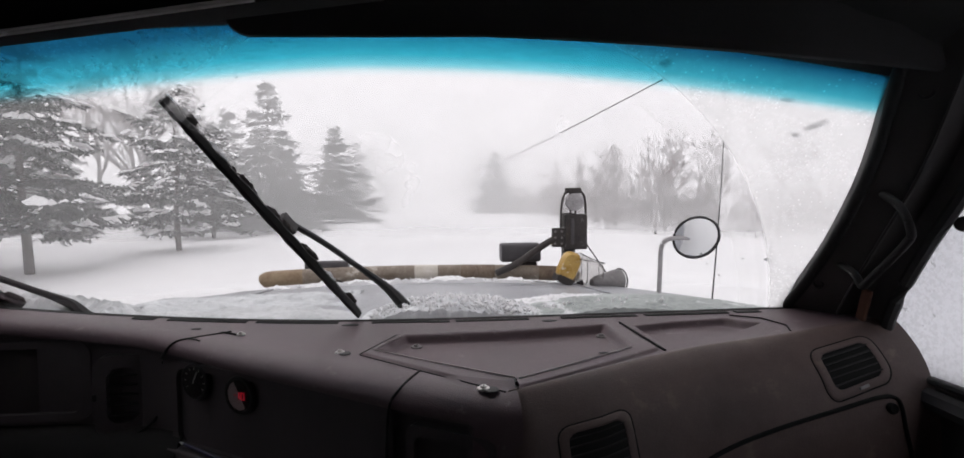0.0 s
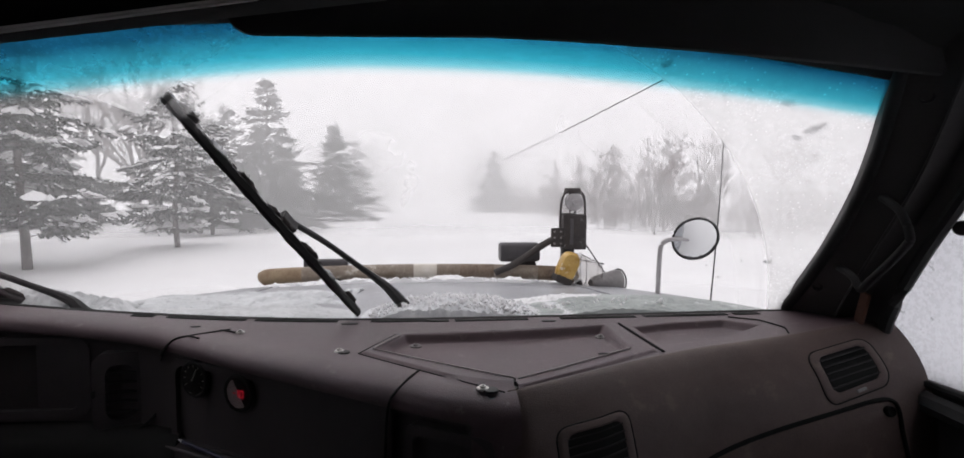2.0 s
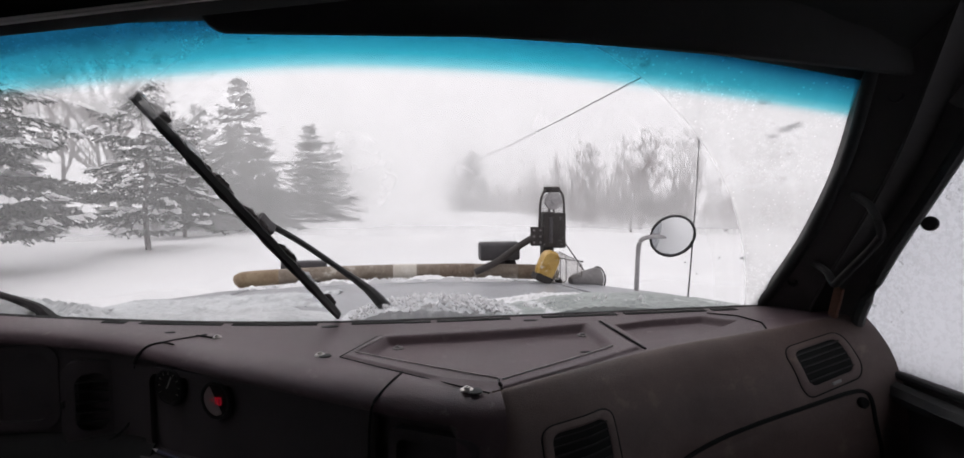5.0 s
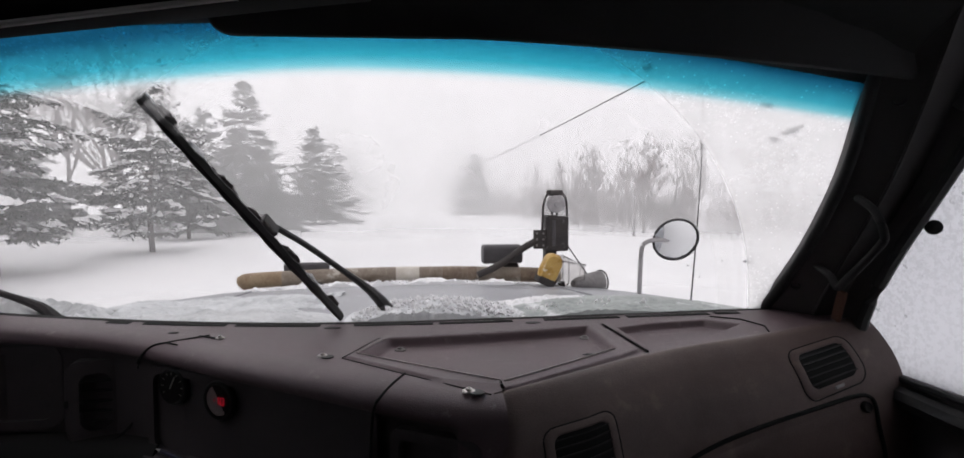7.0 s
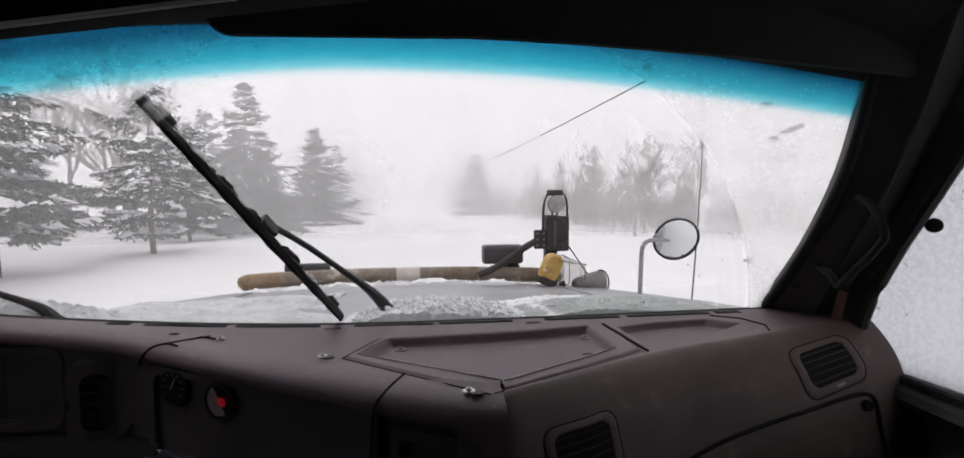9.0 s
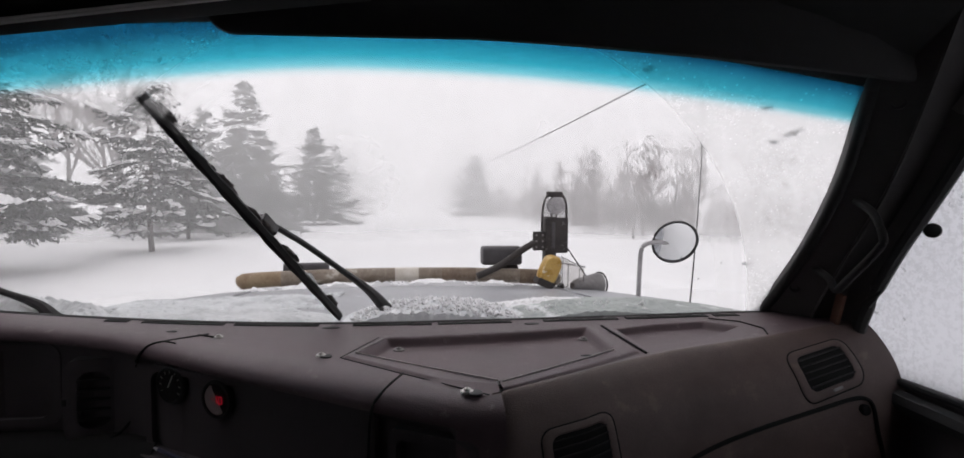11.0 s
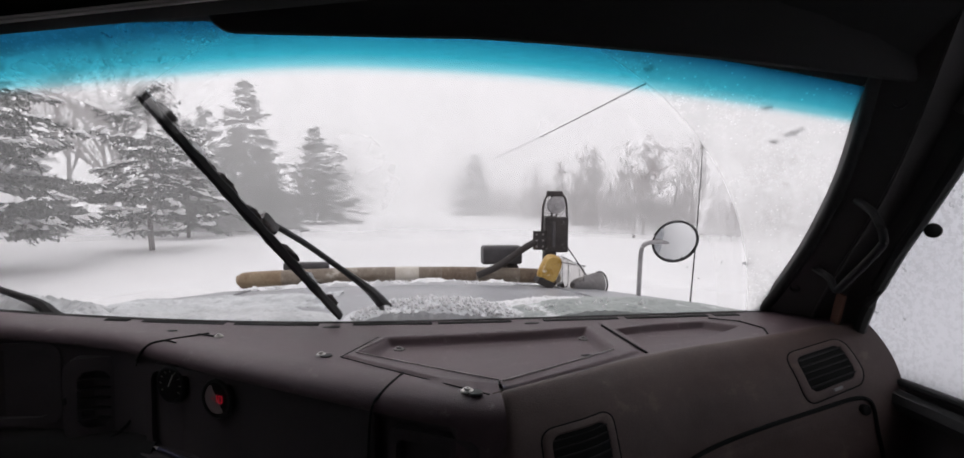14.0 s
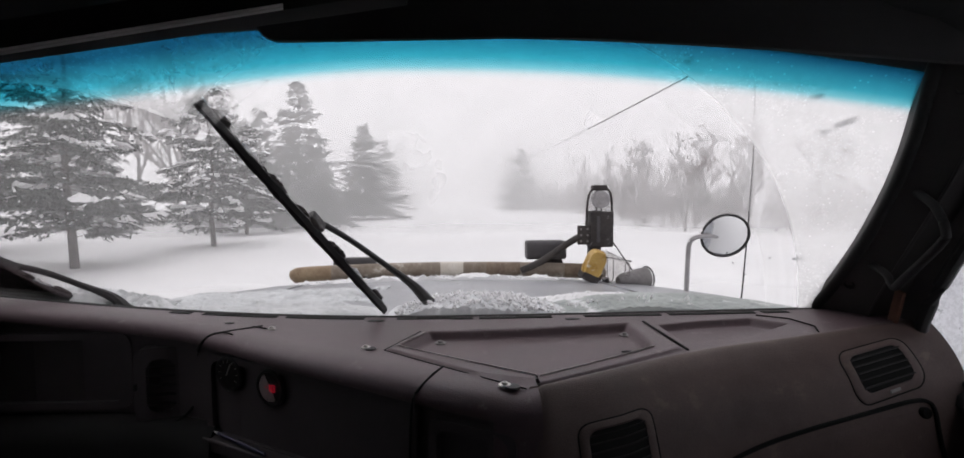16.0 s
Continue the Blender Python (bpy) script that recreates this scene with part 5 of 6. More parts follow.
def hood_mirror():
    m = thing("hood_mirror", (1.113, 2.4, 1.88), "round convex fender mirror on a bent steel tube", "mirror")
    bm = bmesh.new()
    tube(bm, bend([(1.112, 2.4, 1.85), (1.113, 2.4, 1.96), (1.118, 2.4, 2.12), (1.124, 2.4, 2.17), (1.145, 2.4, 2.195), (1.20, 2.41, 2.204), (1.29, 2.42, 2.200)]), 0.011, 10)
    part("arm", bm, PALESTEEL, m)
    c, ax = Vector((1.297, 2.40, 2.203)), Vector((-0.16, -0.92, -0.34)).normalized()
    bm = bmesh.new()
    rows = []
    for r, h in ((0.0005, 0.0), (0.04, -0.0008), (0.075, -0.003), (0.105, -0.006)):
        rows.append(ring(c + ax * h, ax, r, 40))
    loft(bm, rows, caps=False)
    part("mirror_glass", bm, MIRROR, m)
    bm = bmesh.new()
    disc(bm, c - ax * 0.03, ax, [(0.0004, -0.012), (0.06, -0.006), (0.104, 0.014), (0.108, 0.022), (0.0004, 0.0215)], 40)
    part("back_shell", bm, DULL, m)
    bm = bmesh.new()
    loop = ring(c - ax * 0.004, ax, 0.107, 40)
    tube(bm, loop + loop[:1], 0.0062, 8)
    part("rim", bm, RUBBER, m, "black rubber rim")
    bm = bmesh.new()
    disc(bm, (1.112, 2.4, 1.85), (0, 0, 1), [(0.03, 0), (0.03, 0.012), (0.016, 0.022), (0.0004, 0.022)], 18)
    part("foot", bm, DULL, m)


hood_mirror()


def whip_antenna():
    a = thing("whip_antenna", (1.38, 2.4, 1.85), "thin black whip antenna swaying above the fender", "antenna")
    bm = bmesh.new()
    pts = bend([(1.375, 2.4, 1.82), (1.387, 2.4, 1.97), (1.405, 2.4, 2.25), (1.420, 2.4, 2.55), (1.422, 2.4, 2.80), (1.414, 2.4, 3.10)], 6)
    tube(bm, pts, [0.0042 - 0.0026 * i / len(pts) for i in range(len(pts))], 6)
    part("whip", bm, WIRE, a)
    bm = bmesh.new()
    disc(bm, (1.375, 2.4, 1.80), (0, 0, 1), [(0.02, 0), (0.02, 0.02), (0.008, 0.05), (0.0004, 0.05)], 14)
    part("base", bm, RUBBER, a)
    bm = bmesh.new()
    box(bm, (1.05, 2.2, 1.2), (1.42, 2.6, 1.82), 0.06)
    part("fender_top", bm, HOOD, a)


whip_antenna()


def wiper(name, tip, knuckle, heel, pivot, arm_bow, label):
    w = thing(name, tuple(pivot), label, "wiper", "windshield wipers")
    tip, knuckle, heel, pivot = (Vector(p) for p in (tip, knuckle, heel, pivot))
    nrm = Vector((0, 0.876, 0.482))
    ax = (heel - tip).normalized()
    side = ax.cross(nrm).normalized()
    bm = bmesh.new()
    rows = []
    for i in range(25):
        t = i / 24
        p = tip.lerp(heel, t) - nrm * 0.004 * math.sin(math.pi * t)
        wd = 0.013 * (0.75 + 0.25 * math.sin(math.pi * t)) + 0.002 * math.sin(i * 2.3)
        rows.append([p + side * a * wd + nrm * b for a, b in ((-0.4, -0.008), (-1, 0.004), (-0.6, 0.018), (0.6, 0.018), (1, 0.004), (0.4, -0.008))])
    loft(bm, rows)
    blade = part("blade", bm, RUBBER, w, "rubber blade caked with ice")
    for i in range(15):
        t = 0.03 + 0.064 * i
        p = tip.lerp(heel, t) + nrm * 0.017
        bm = bmesh.new()
        ret = bmesh.ops.create_icosphere(bm, subdivisions=3, radius=1)
        for v in ret["verts"]:
            k = (0.8 + 0.5 * math.sin(i * 2.7)) * (1 + 0.45 * noise.noise(v.co * 2.5 + Vector((i * 3, 0, 0))))
            v.co = p + ax * v.co.x * 0.026 * k + side * (v.co.y * 0.012 * k + 0.006 * math.sin(i * 1.9)) + nrm * v.co.z * 0.008 * k
        part("ice_lump", bm, PLOW if i % 3 else CRUST, blade)
    bm = bmesh.new()
    mid = (knuckle + pivot) / 2 + side * arm_bow
    pts = bend([knuckle + nrm * 0.022, knuckle.lerp(mid, 0.5) + nrm * 0.035 + side * arm_bow * 0.35, mid + nrm * 0.035, pivot.lerp(mid, 0.35) + nrm * 0.03, pivot + nrm * 0.006, pivot + (pivot - mid).normalized() * 0.04], 6)
    tube(bm, pts, [0.008 + 0.009 * ease(0.40, 0.75, i / len(pts)) - 0.010 * ease(0.82, 1.0, i / len(pts)) for i in range(len(pts))], 8)
    part("arm", bm, BLACK, w)
    bm = bmesh.new()
    box(bm, (-0.026, -0.012, -0.006), (0.026, 0.012, 0.028), 0.005, Matrix.Translation(knuckle) @ Matrix((ax, side, nrm)).transposed().to_4x4())
    part("knuckle", bm, BLACK, w)
    bm = bmesh.new()
    disc(bm, pivot - nrm * 0.03, nrm, [(0.018, 0), (0.018, 0.02), (0.012, 0.03), (0.0004, 0.032)], 18)
    part("pivot_cap", bm, BLACK, w)


wiper("wiper", (-0.514, 1.100, 2.603), (-0.328, 1.302, 2.332), (-0.176, 1.424, 2.084), (-0.062, 1.515, 2.090), 0.0, "black wiper caked with ice, raised across the glass")
wiper("wiper", (-1.270, 1.250, 2.330), (-1.110, 1.345, 2.225), (-1.000, 1.410, 2.130), (-0.905, 1.490, 2.085), 0.0, "black wiper swung down beside the corner post")


# ---- outdoors ----
def ground_z(x, y):
    z = 0.0
    bank = 0.42 * ease(3.6, 5.2, abs(x - 0.6)) * (1 + 0.35 * noise.noise(Vector((x * 0.2, y * 0.12, 1.0))))
    z += bank + 0.15 * noise.noise(Vector((x * 0.06, y * 0.05, 2.0))) * ease(4, 12, abs(x))
    z += 0.035 * noise.noise(Vector((x * 0.9, y * 0.35, 5.0)))
    if abs(x) < 4.5:
        for tx in (-1.0, 0.95):
            z -= 0.03 * math.exp(-((x - tx) / 0.28) ** 2)
    return z


def ground():
    xs = sorted({*np.round(np.linspace(-12, 12, 81), 3), *np.round(np.linspace(-60, 60, 61), 3), -2500, -900, -400, -200, -110, 110, 200, 400, 900, 2500})
    ys = sorted({*np.round(np.linspace(3, 40, 100), 3), *np.round(np.linspace(40, 160, 80), 3), -2500, -800, -300, -100, -40, -15, -4, 200, 260, 400, 800, 2500})
    verts = [(float(x), float(y), ground_z(float(x), float(y)) if abs(x) < 150 and abs(y) < 300 else 0.3) for x in xs for y in ys]
    k = len(ys)
    faces = [(i * k + j, (i + 1) * k + j, (i + 1) * k + j + 1, i * k + j + 1) for i in range(len(xs) - 1) for j in range(k - 1)]
    me = bpy.data.meshes.new("ground")
    me.from_pydata(verts, [], faces)
    me.materials.append(SNOW)
    me.polygons.foreach_set("use_smooth", [True] * len(me.polygons))
    tagged(new("ground", me), "deep white snow over road, banks and fields", "snow", kind="structure")


ground()


def add_tri(v, f, a, b, c):
    k = len(v)
    v += [a, b, c]
    f.append((k, k + 1, k + 2))


def raw_part(name, v, f, mat, parent, label=""):
    me = bpy.data.meshes.new(name)
    me.from_pydata([tuple(p) for p in v], [], f)
    me.materials.append(mat)
    ob = new(name, me)
    ob.parent = parent
    ob.matrix_parent_inverse = parent.matrix_basis.inverted()
    return tagged(ob, label)


def conifer(height, seed, spread=0.27, load=0.35, tuft=0.13, bare=0.10, lean=1.0, wild=0.0, gap=0.3, label="dark green spruce with snow on its drooping boughs"):
    """A spruce or pine: tapered trunk, whorls of boughs, branchlets on the boughs set with needle tufts, and snow where it catches."""
    rnd = random.Random(seed)
    t = thing("conifer", (0, 0, 0), label, "tree", "conifers along the road")
    bm = bmesh.new()
    pts = [Vector((0.06 * math.sin(k * 1.3 + seed), 0.06 * math.cos(k + seed), height * 0.97 * k / 8 - 0.3 * (k == 0))) for k in range(9)]
    tube(bm, pts, [height * 0.015 * (1 - k / 8) + 0.015 for k in range(9)], 9)
    part("trunk", bm, BARK, t)
    v, f, sv, sf, bv, bf = [], [], [], [], [], []

    def along(line, s):
        g = s * (len(line) - 1)
        j = min(len(line) - 2, int(g))
        return line[j].lerp(line[j + 1], g - j)

    def clump(p, d, side, la, lb, lc):
        c0 = len(sv)
        for q in range(6):
            aa, k2 = math.pi * q / 3, rnd.uniform(0.5, 1.25)
            sv.append(p + d * (la * k2 * math.cos(aa)) + side * (lb * k2 * math.sin(aa)) + Vector((0, 0, rnd.uniform(-0.6, 0.1) * lc - 0.25 * la * math.cos(aa))))
        sv.append(p + d * rnd.uniform(-0.3, 0.3) * la + Vector((0, 0, lc)))
        sf.extend((c0 + q, c0 + (q + 1) % 6, c0 + 6) for q in range(6))
    z = height * bare
    turn = rnd.random() * 6
    while z < height * 0.985:
        up = z / height
        skirt = 0.6 + 0.4 * min(1, (up - bare + 0.05) / 0.14)
        reach = height * spread * ((1 - up) ** lean) * skirt * (1 + wild * 0.3 * math.sin(z * 2.1 + seed)) + 0.10
        count = max(4, int(5 + 3 * (1 - up)))
        for i in range(count):
            turn += 2 * math.pi / count + rnd.uniform(-0.45, 0.45)
            if rnd.random() < 0.06 + 0.26 * wild:
                continue
            ln = reach * rnd.uniform(0.65 - 0.3 * wild, 1.08 + 0.25 * wild)
            rise = rnd.uniform(-0.08, 0.30) if up < 0.7 else rnd.uniform(0.2, 0.75)
            droop = rnd.uniform(0.15, 0.50)
            d = Vector((math.cos(turn), math.sin(turn), 0))
            side = Vector((-math.sin(turn), math.cos(turn), 0))
            z0, sway = z + rnd.uniform(-0.15, 0.15), rnd.uniform(-0.16, 0.16)
            line = [d * (ln * s) + side * (ln * sway * s * s) + Vector((0, 0, z0 + ln * (rise * s - droop * s * s + 0.16 * s ** 4))) for s in (0, 0.25, 0.5, 0.75, 1.0)]
            for p, q, w in zip(line, line[1:], (0.026, 0.020, 0.015, 0.010)):
                add_tri(bv, bf, p + side * w, p - side * w, q)
                add_tri(bv, bf, p + Vector((0, 0, w)), p - Vector((0, 0, w)), q)
            snowy = rnd.random() < 0.30 + 0.3 * load
            for _ in range(int(load * 6.5 + rnd.random()) if snowy else 0):
                big = min(0.36, ln * rnd.uniform(0.07, 0.22))
                clump(along(line, rnd.uniform(0.45, 1.0)) + Vector((0, 0, 0.10 if tuft < 0.15 else 0.08)) + side * rnd.uniform(-0.15, 0.15) * ln, d, side, big, big * rnd.uniform(0.4, 0.75), big * rnd.uniform(0.25, 0.45))
            m = max(5, int(ln / (tuft * 0.62) * rnd.uniform(1 - 0.45 * wild, 1.1)))
            for k in range(m):
                s = 0.10 + 0.90 * (k + rnd.random()) / m
                if wild and s < 0.30 and rnd.random() < 0.6:
                    continue
                p = along(line, s)
                twig = (ln * (1.05 - s) * 0.40 + tuft * 1.2) * rnd.uniform(0.6, 1.15)
                twig = min(twig, tuft * 5.5)
                way = (side * (1 if k % 2 else -1) * rnd.uniform(0.5, 1.0) + d * rnd.uniform(0.4, 0.9) + Vector((0, 0, rnd.uniform(-0.45, 0.12)))).normalized()
                tips = max(2, int(twig / (tuft * 0.50)))
                for h in range(tips):
                    q = p + way * (twig * (h + 0.4) / tips) + Vector((0, 0, -0.10 * twig * (h / tips) ** 2))
                    for _ in range(2):
                        nd = (way * rnd.uniform(0.3, 1.0) + Vector((rnd.uniform(-1, 1), rnd.uniform(-1, 1), rnd.uniform(-0.9, 0.5))) * 0.75).normalized()
                        sl = tuft * rnd.uniform(0.7, 1.35)
                        cross = nd.cross(Vector((rnd.uniform(-1, 1), rnd.uniform(-1, 1), rnd.uniform(-1, 1)))).normalized() * sl * rnd.uniform(0.16, 0.27)
                        add_tri(v, f, q - nd * sl * 0.15, q + nd * sl * 0.45 + cross, q + nd * sl)
                        add_tri(v, f, q - nd * sl * 0.15, q + nd * sl, q + nd * sl * 0.45 - cross)
                if rnd.random() < (load * 0.75 if snowy else load * 0.10):
                    g = rnd.uniform(0.15, 0.9)
                    clump(p + way * twig * g + Vector((0, 0, tuft * 0.45)), way, way.cross(Vector((0, 0, 1))), tuft * rnd.uniform(0.35, 1.0), tuft * rnd.uniform(0.25, 0.6), tuft * rnd.uniform(0.15, 0.42))
        z += gap * rnd.uniform(0.75, 1.2) * (1 - 0.35 * up)
    raw_part("branches", bv, bf, BARK, t)
    tagged(raw_part("crown", v, f, NEEDLE, t), kind="stuff")
    if sv:
        tagged(raw_part("snow_load", sv, sf, SNOW, t, "white snow pads"), kind="stuff")
    return t


def bare_tree(height, seed, stems=1, fine=5, spread=0.55, girth=0.016, slim=0.011, wander=0.2, name="bare_tree", label="leafless hardwood tree with fine upswept twigs", group="bare trees"):
    rnd = random.Random(seed)
    t = thing(name, (0, 0, 0), label, "tree", group)
    thick, thin = ([], []), ([], [])

    def limb(p, d, ln, r, level):
        bits = 4 if level < 2 else 3
        pts = [p]
        for k in range(bits):
            d = (d + Vector((rnd.uniform(-1, 1), rnd.uniform(-1, 1), rnd.uniform(-0.3, 0.6))) * (wander * 0.5 if level == 0 else wander)).normalized()
            pts.append(pts[-1] + d * ln / bits)
        n = 6 if level < 2 else 3
        v, f = thick if level < 2 else thin
        last = None
        for k, q in enumerate(pts):
            rr = r * (1 - 0.55 * k / bits) if level < fine else r * (1 - 0.7 * k / bits)
            c = len(v)
            v.extend(ring(q, d, max(rr, slim), n))
            if last is not None:
                for i in range(n):
                    f.append((last + i, last + (i + 1) % n, c + (i + 1) % n, c + i))
            last = c
        if level >= fine:
            return
        kids = rnd.randint(4, 6) if level == 0 else rnd.randint(3, 4)
        for k in range(kids):
            s = rnd.uniform(0.35 if level else 0.30, 1.0)
            j = min(bits - 1, int(s * bits))
            q = pts[j].lerp(pts[j + 1], s * bits - j)
            a = rnd.uniform(0, 6.283)
            out = Vector((math.cos(a), math.sin(a), rnd.uniform(0.15, 0.9)))
            nd = (d * (1 - spread) + out.normalized() * spread).normalized()
            limb(q, nd, ln * rnd.uniform(0.42, 0.68), r * rnd.uniform(0.38, 0.55), level + 1)
    for s in range(stems):
        a = rnd.uniform(0, 6.283)
        off = 0.0 if stems == 1 else rnd.uniform(0.1, 0.6)
        limb(Vector((off * math.cos(a), off * math.sin(a), -0.3)), Vector((0.25 * off * math.cos(a), 0.25 * off * math.sin(a), 1)).normalized(), height * 0.62 * rnd.uniform(0.75, 1.0), height * girth, 0 if stems == 1 else 1)
    raw_part("trunk", *thick, BARK, t) if thick[0] else None
    tagged(raw_part("twigs", *thin, TWIG, t), kind="stuff")
    return t


def plant(kind, places):
    """Copies of the grown trees: x, y, size, turn."""
    for i, (x, y, size, turn) in enumerate(places):
        src = kind[i % len(kind)]
        m = pose(x, y, ground_z(x, y) - 0.05, 0, 0, turn)
        if i < len(kind):
            src.matrix_basis = m
            src.scale = (size, size, size)
        else:
            src2 = copy_thing(src, m)
            src2.scale = (size, size, size)


PINE = "dark pine with uneven boughs and clumps of snow"
spruces = [conifer(9.0, 11, 0.44, 0.22, 0.18, 0.04, 0.92, 0.25, 0.46), conifer(8.6, 12, 0.46, 0.22, 0.18, 0.03, 0.90, 0.28, 0.46)]
pines = [conifer(8.0, 21, 0.40, 0.62, 0.135, 0.12, 0.60, 0.62, 0.36, PINE), conifer(8.4, 22, 0.37, 0.58, 0.135, 0.13, 0.64, 0.68, 0.37, PINE), conifer(7.4, 23, 0.43, 0.66, 0.135, 0.10, 0.56, 0.6, 0.36, PINE)]
plant(spruces, [(-9.6, 33.5, 1.02, 10), (-7.7, 46.0, 0.98, 80), (-10.8, 41.5, 0.82, 200), (-13.2, 37.0, 0.95, 300), (-9.6, 56.0, 1.0, 30), (-8.6, 66.0, 1.05, 120), (-8.2, 80.0, 1.1, 250), (-24.0, 34.0, 1.15, 40),
                (9.0, 70.0, 0.92, 140), (8.4, 78.0, 1.0, 60), (11.0, 76.0, 0.9, 250), (10.4, 84.0, 1.0, 170), (12.5, 92.0, 1.1, 20), (9.6, 100.0, 1.0, 200)])
plant(pines, [(-9.2, 20.6, 0.78, 0), (-10.8, 15.4, 0.90, 120), (-10.6, 27.4, 0.76, 220), (-17.6, 19.5, 1.08, 60), (-13.8, 12.4, 1.0, 310)])
hardwoods = [bare_tree(12.5, 31, 1, 5), bare_tree(11.5, 34, 1, 5, 0.6)]
plant(hardwoods, [(-14.8, 30.5, 1.05, 0), (-17.0, 33.5, 1.0, 90), (-12.6, 29.0, 0.8, 200), (-21.0, 36.0, 1.0, 20), (14.6, 31.0, 0.60, 30), (12.6, 28.0, 0.46, 210), (17.6, 33.0, 0.62, 110), (20.5, 29.0, 0.60, 300), (13.8, 42.0, 0.62, 70), (-11.0, 168.0, 0.8, 50), (-18.0, 95.0, 0.9, 130)])


def young_tree(height, seed, stems, name, label, group, girth=0.0045, bushy=1.0, splay=0.12, depth=2):
    """Slender straight stems from one stool, with short rising side branches and fine twigs."""
    rnd = random.Random(seed)
    t = thing(name, (0, 0, 0), label, "tree" if height > 5 else "shrub", group)
    thick, thin = ([], []), ([], [])

    def stick(mesh, pts, r0, r1, n):
        v, f = mesh
        last = None
        for k, q in enumerate(pts):
            c = len(v)
            d = (pts[min(k + 1, len(pts) - 1)] - pts[max(k - 1, 0)]).normalized()
            v.extend(ring(q, d, r0 + (r1 - r0) * k / (len(pts) - 1), n))
            if last is not None:
                for i in range(n):
                    f.append((last + i, last + (i + 1) % n, c + (i + 1) % n, c + i))
            last = c

    def shoot(p, d, ln, r, level):
        pts = [p]
        for k in range(3):
            d = (d + Vector((rnd.uniform(-1, 1), rnd.uniform(-1, 1), rnd.uniform(-0.2, 0.9))) * 0.13).normalized()
            pts.append(pts[-1] + d * ln / 3)
        stick(thin, pts, max(0.0065, r), max(0.0055, r * 0.5), 3)
        if level < depth:
            for k in range(int(rnd.randint(2, 5) * bushy)):
                s = rnd.uniform(0.25, 1.0)
                j = min(2, int(s * 3))
                a = rnd.uniform(0, 6.283)
                nd = (d + Vector((math.cos(a), math.sin(a), rnd.uniform(0, 0.5))) * rnd.uniform(0.45, 0.9)).normalized()
                shoot(pts[j].lerp(pts[j + 1], s * 3 - j), nd, ln * rnd.uniform(0.3, 0.6), r * 0.6, level + 1)
    for s in range(stems):
        a, off = rnd.uniform(0, 6.283), (0.0 if stems == 1 else rnd.uniform(0.05, 0.10 * stems))
        h = height * rnd.uniform(0.6, 1.0)
        tilt = Vector((math.cos(a), math.sin(a), 0)) * splay * rnd.uniform(0.2, 1.2)
        base = Vector((off * math.cos(a), off * math.sin(a), -0.3))
        bow = Vector((rnd.uniform(-1, 1), rnd.uniform(-1, 1), 0)) * 0.04 * h
        line = [base + tilt * h * k / 8 + bow * math.sin(k * 0.5 + s) + Vector((0, 0, h * k / 8)) for k in range(9)]
        r = h * girth * rnd.uniform(0.8, 1.3)
        stick(thick, line, r, 0.006, 6)
        for k in range(int(rnd.randint(11, 17) * bushy)):
            u = rnd.uniform(0.22, 0.97)
            j = min(7, int(u * 8))
            b = rnd.uniform(0, 6.283)
            d = Vector((math.cos(b), math.sin(b), rnd.uniform(0.5, 1.5))).normalized()
            shoot(line[j].lerp(line[j + 1], u * 8 - j), d, h * (1.08 - u) * rnd.uniform(0.16, 0.34) + 0.15, max(0.0065, r * 0.42 * (1.1 - u)), 0)
    raw_part("trunk", *thick, BARK, t)
    tagged(raw_part("twigs", *thin, TWIG, t), kind="stuff")
    return t


rs = random.Random(5)
BRUSH = "leafless brown roadside brush with upright stems"
shrubs = [young_tree(3.4, 41, 13, "roadside_shrub", BRUSH, "roadside shrubs", 0.0034, 0.65, 0.22, 1), young_tree(4.2, 44, 11, "roadside_shrub", BRUSH, "roadside shrubs", 0.0034, 0.75, 0.18, 1), young_tree(2.6, 47, 14, "roadside_shrub", BRUSH, "roadside shrubs", 0.0036, 0.75, 0.3, 1)]
plant(shrubs, [(12.0 + 1.3 * (i % 5) + rs.uniform(-0.8, 0.8), 33.5 + 1.3 * i + rs.uniform(-1, 1), rs.uniform(0.6, 1.05), rs.uniform(0, 360)) for i in range(34)] +
      [(0.40 * y + rs.uniform(-1.5, 6.5), y, rs.uniform(0.55, 1.0), rs.uniform(0, 360)) for y in np.linspace(30.0, 47, 40)] +
      [(12.0 + rs.uniform(0, 7), y, rs.uniform(0.8, 1.4), rs.uniform(0, 360)) for y in np.linspace(46, 74, 30)] +
      [(0.70 * y + rs.uniform(-1.5, 5), y, rs.uniform(0.8, 1.2), rs.uniform(0, 360)) for y in np.linspace(24, 34, 16)])
WHIP = "slender leafless sapling among roadside brush"
saplings = [young_tree(7.6, 51, 1, "sapling", WHIP, "saplings", 0.0068, 1.1), young_tree(6.8, 53, 2, "sapling", WHIP, "saplings", 0.0058, 1.0, 0.10), young_tree(7.2, 57, 3, "sapling", WHIP, "saplings", 0.0058, 0.9, 0.13), young_tree(6.0, 58, 1, "sapling", WHIP, "saplings", 0.006, 1.0)]
thickets = [young_tree(8.0, 61, 3, "roadside_tree", "leafless roadside tree with several slim stems", "roadside trees", 0.0066, 1.6, 0.12), young_tree(7.6, 66, 4, "roadside_tree", "leafless roadside tree with several slim stems", "roadside trees", 0.0060, 1.4, 0.16)]
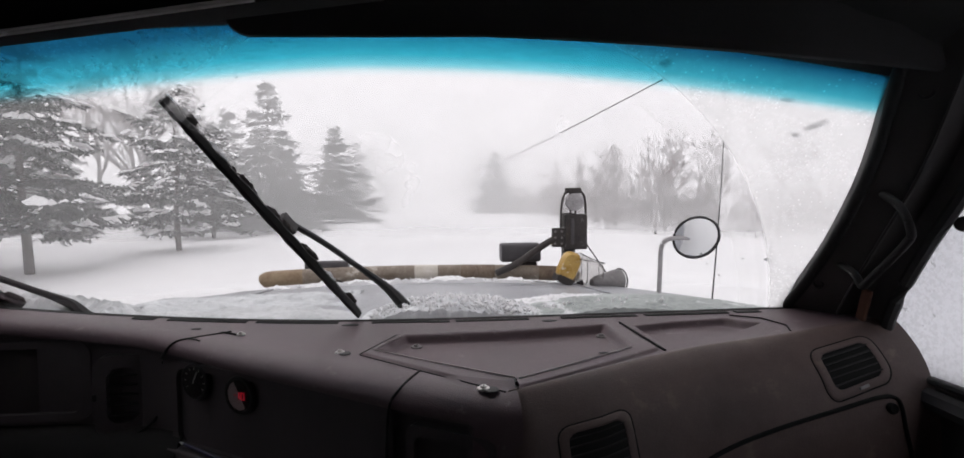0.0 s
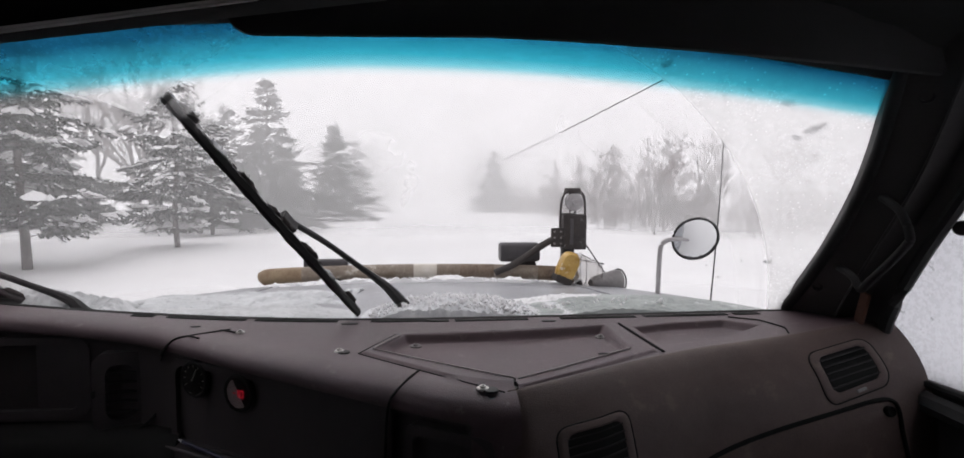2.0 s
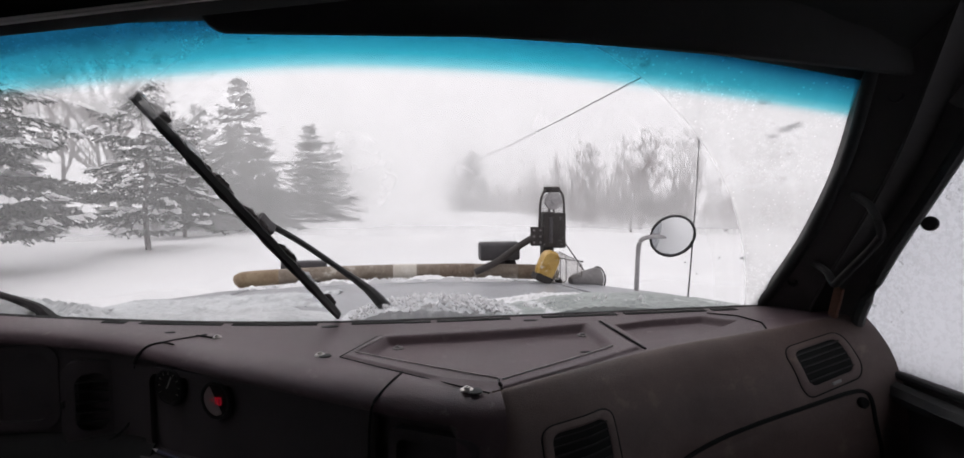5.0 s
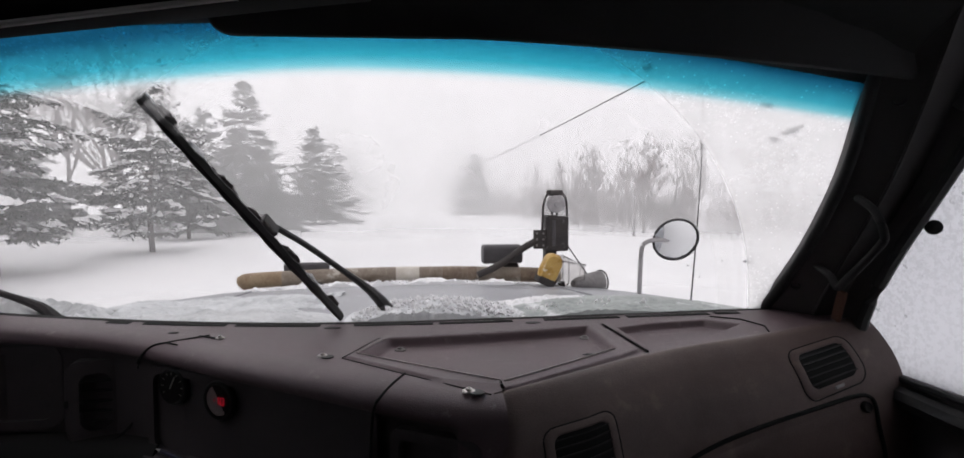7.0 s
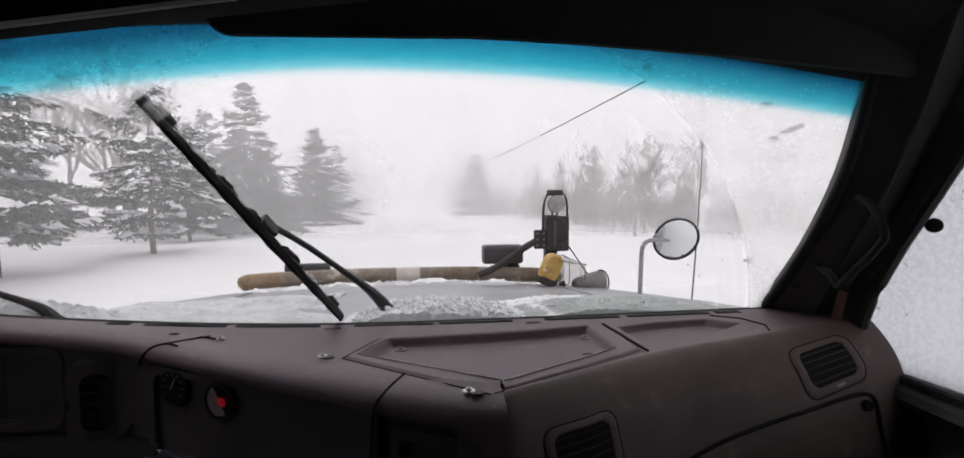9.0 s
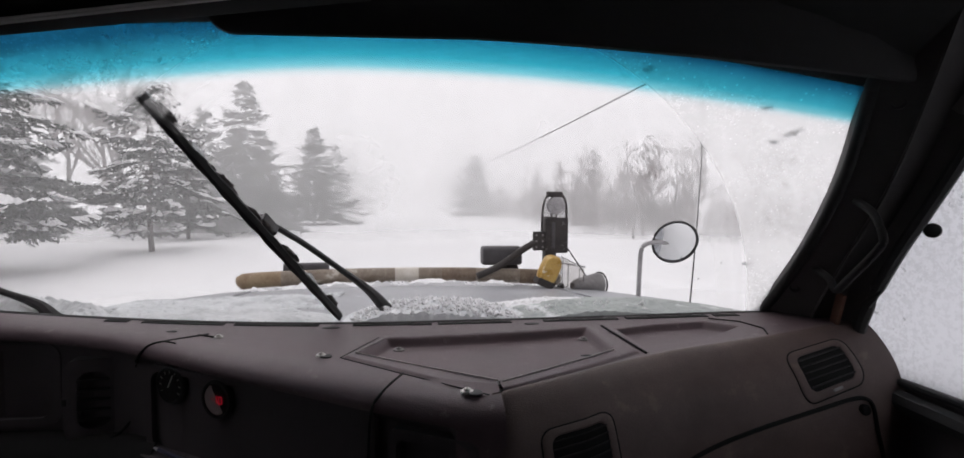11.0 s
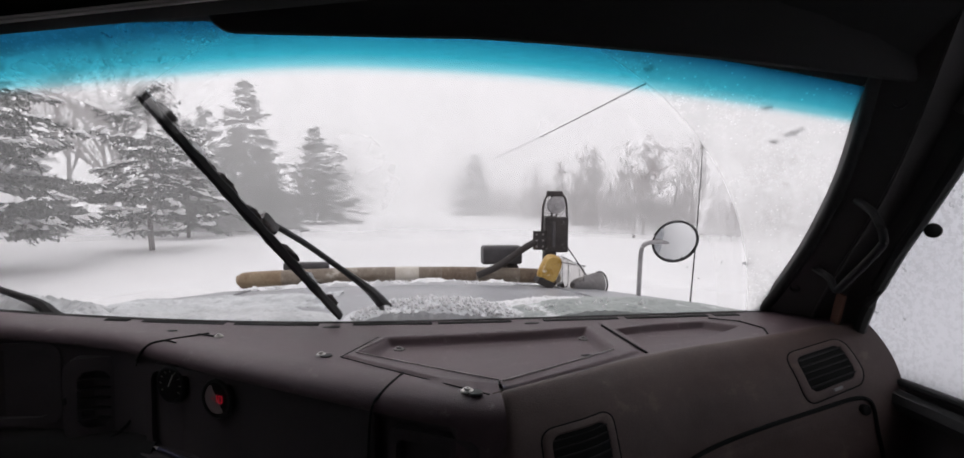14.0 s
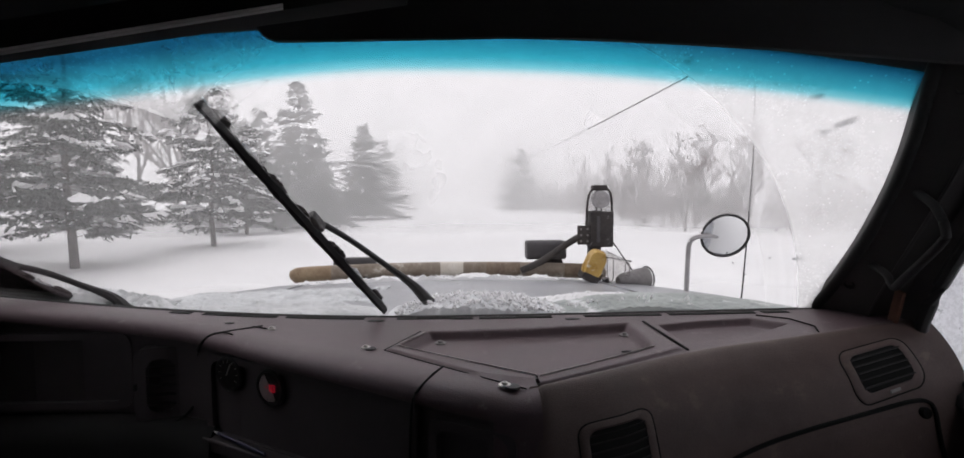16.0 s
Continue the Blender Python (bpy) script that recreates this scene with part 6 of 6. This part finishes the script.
plant(thickets, [(13.2, 36.0, 0.80, 0), (16.6, 34.0, 0.92, 60), (14.6, 41.0, 0.84, 130), (13.4, 47.0, 0.80, 220), (17.8, 40.0, 0.95, 300), (16.0, 52.0, 0.95, 30), (14.2, 58.0, 0.9, 80), (20.5, 36.0, 1.05, 200)])
plant(saplings, [(12.4, 31.0, 0.70, 0), (13.6, 33.5, 0.75, 40), (15.6, 36.0, 0.85, 10), (12.4, 38.0, 0.75, 200), (13.0, 42.5, 0.8, 70), (15.4, 45.0, 0.9, 150), (12.6, 50.0, 0.8, 260), (16.8, 43.0, 0.95, 20), (12.2, 55.0, 0.8, 100),
                 (14.4, 54.0, 0.9, 310), (11.8, 62.0, 0.85, 200), (14.0, 64.0, 1.0, 30), (18.2, 32.5, 0.9, 170), (12.2, 70.0, 0.9, 90), (18.6, 46.0, 1.05, 130), (11.4, 78.0, 0.9, 10), (19.4, 40.5, 1.0, 240), (17.0, 30.0, 0.7, 330)])


def utility_pole(x, y, height, lamp):
    p = thing("utility_pole", (x, y, 0.2), "grey wooden utility pole" + (" with a street lamp arm" if lamp else " with a transformer"), "pole", "utility poles")
    bm = bmesh.new()
    tube(bm, [(x - 0.30 * k / 6, y, -0.3 + (height + 0.3) * k / 6) for k in range(7)], [0.17 - 0.05 * k / 6 for k in range(7)], 12)
    part("shaft", bm, POLE, p)
    tx = x - 0.27
    if lamp:
        bm = bmesh.new()
        tube(bm, bend([(tx, y, height * 0.78), (tx - 0.8, y - 0.1, height * 0.82), (tx - 1.7, y - 0.1, height * 0.82)]), 0.035, 8)
        part("lamp_arm", bm, DULL, p)
        bm = bmesh.new()
        disc(bm, (tx - 1.9, y - 0.1, height * 0.815), (-1, 0, -0.05), [(0.05, -0.2), (0.12, -0.1), (0.13, 0.15), (0.04, 0.28)], 12)
        part("lamp_head", bm, DULL, p)
    else:
        bm = bmesh.new()
        disc(bm, (x - 0.05, y - 0.35, height * 0.80), (0, 0, 1), [(0.2, -0.4), (0.22, -0.3), (0.22, 0.3), (0.15, 0.38), (0.05, 0.45)], 16)
        part("transformer", bm, DULL, p)
    for dz in (0.4, 1.5):
        bm = bmesh.new()
        disc(bm, (tx, y, height - dz), (1, 0, 0), [(0.03, -0.25), (0.05, -0.2), (0.05, 0.2), (0.03, 0.25)], 8)
        part("insulator", bm, DULL, p)


POLES = [(7.7, -6.0, 11.5, True), (7.7, 79.0, 11.5, False), (7.7, 164.0, 11.5, True), (-13.0, 150.0, 10.5, True)]
for spec in POLES:
    utility_pole(*spec)


def overhead_line(name, a, b, sag, r, label):
    bm = bmesh.new()
    a, b = Vector(a), Vector(b)
    tube(bm, [a.lerp(b, k / 40) - Vector((0, 0, 4 * sag * (k / 40) * (1 - k / 40))) for k in range(41)], r, 5)
    single(name, bm, WIRE, label, "wire", "overhead wires")


overhead_line("overhead_wire", (7.45, -6.0, 6.55), (7.45, 79.0, 6.55), 0.55, 0.026, "single black overhead wire sagging along the road")
overhead_line("overhead_wire", (7.45, 79.0, 6.55), (7.45, 164.0, 6.55), 0.55, 0.026, "single black overhead wire sagging along the road")
overhead_line("overhead_wire", (7.45, 79.0, 10.9), (7.45, 164.0, 10.9), 0.5, 0.010, "thin upper wire between two far poles")
overhead_line("overhead_wire", (-25.0, 10.0, 8.1), (-25.0, 150.0, 8.1), 0.4, 0.02, "black overhead wire across the field behind the trees")
overhead_line("overhead_wire", (-25.4, 10.0, 8.7), (-25.4, 150.0, 8.7), 0.5, 0.014, "black overhead wire across the field behind the trees")
overhead_line("overhead_wire", (7.45, 79.0, 9.0), (-13.3, 150.0, 9.2), 0.8, 0.012, "thin wire crossing the road far ahead")


# curved see-through sheets stand in for snow haze, one behind another
def add_haze_sheet(radius, thickness, scale, seed):
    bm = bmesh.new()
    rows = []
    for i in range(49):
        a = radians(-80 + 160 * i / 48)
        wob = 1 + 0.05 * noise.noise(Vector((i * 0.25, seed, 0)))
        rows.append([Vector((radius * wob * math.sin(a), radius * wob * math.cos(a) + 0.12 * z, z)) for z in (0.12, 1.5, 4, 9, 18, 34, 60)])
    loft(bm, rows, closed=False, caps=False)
    single("haze_sheet", bm, haze_sheet_shader("haze_sheet", thickness, scale), "curved see-through white sheet standing in for snow haze", "blowing snow", "gusts of blown snow", "stuff")


add_haze_sheet(12.5, 0.20, 0.22, 2.0)
add_haze_sheet(29.0, 0.28, 0.12, 3.0)
add_haze_sheet(52.0, 0.42, 0.08, 4.0)
add_haze_sheet(74.0, 0.78, 0.05, 5.0)
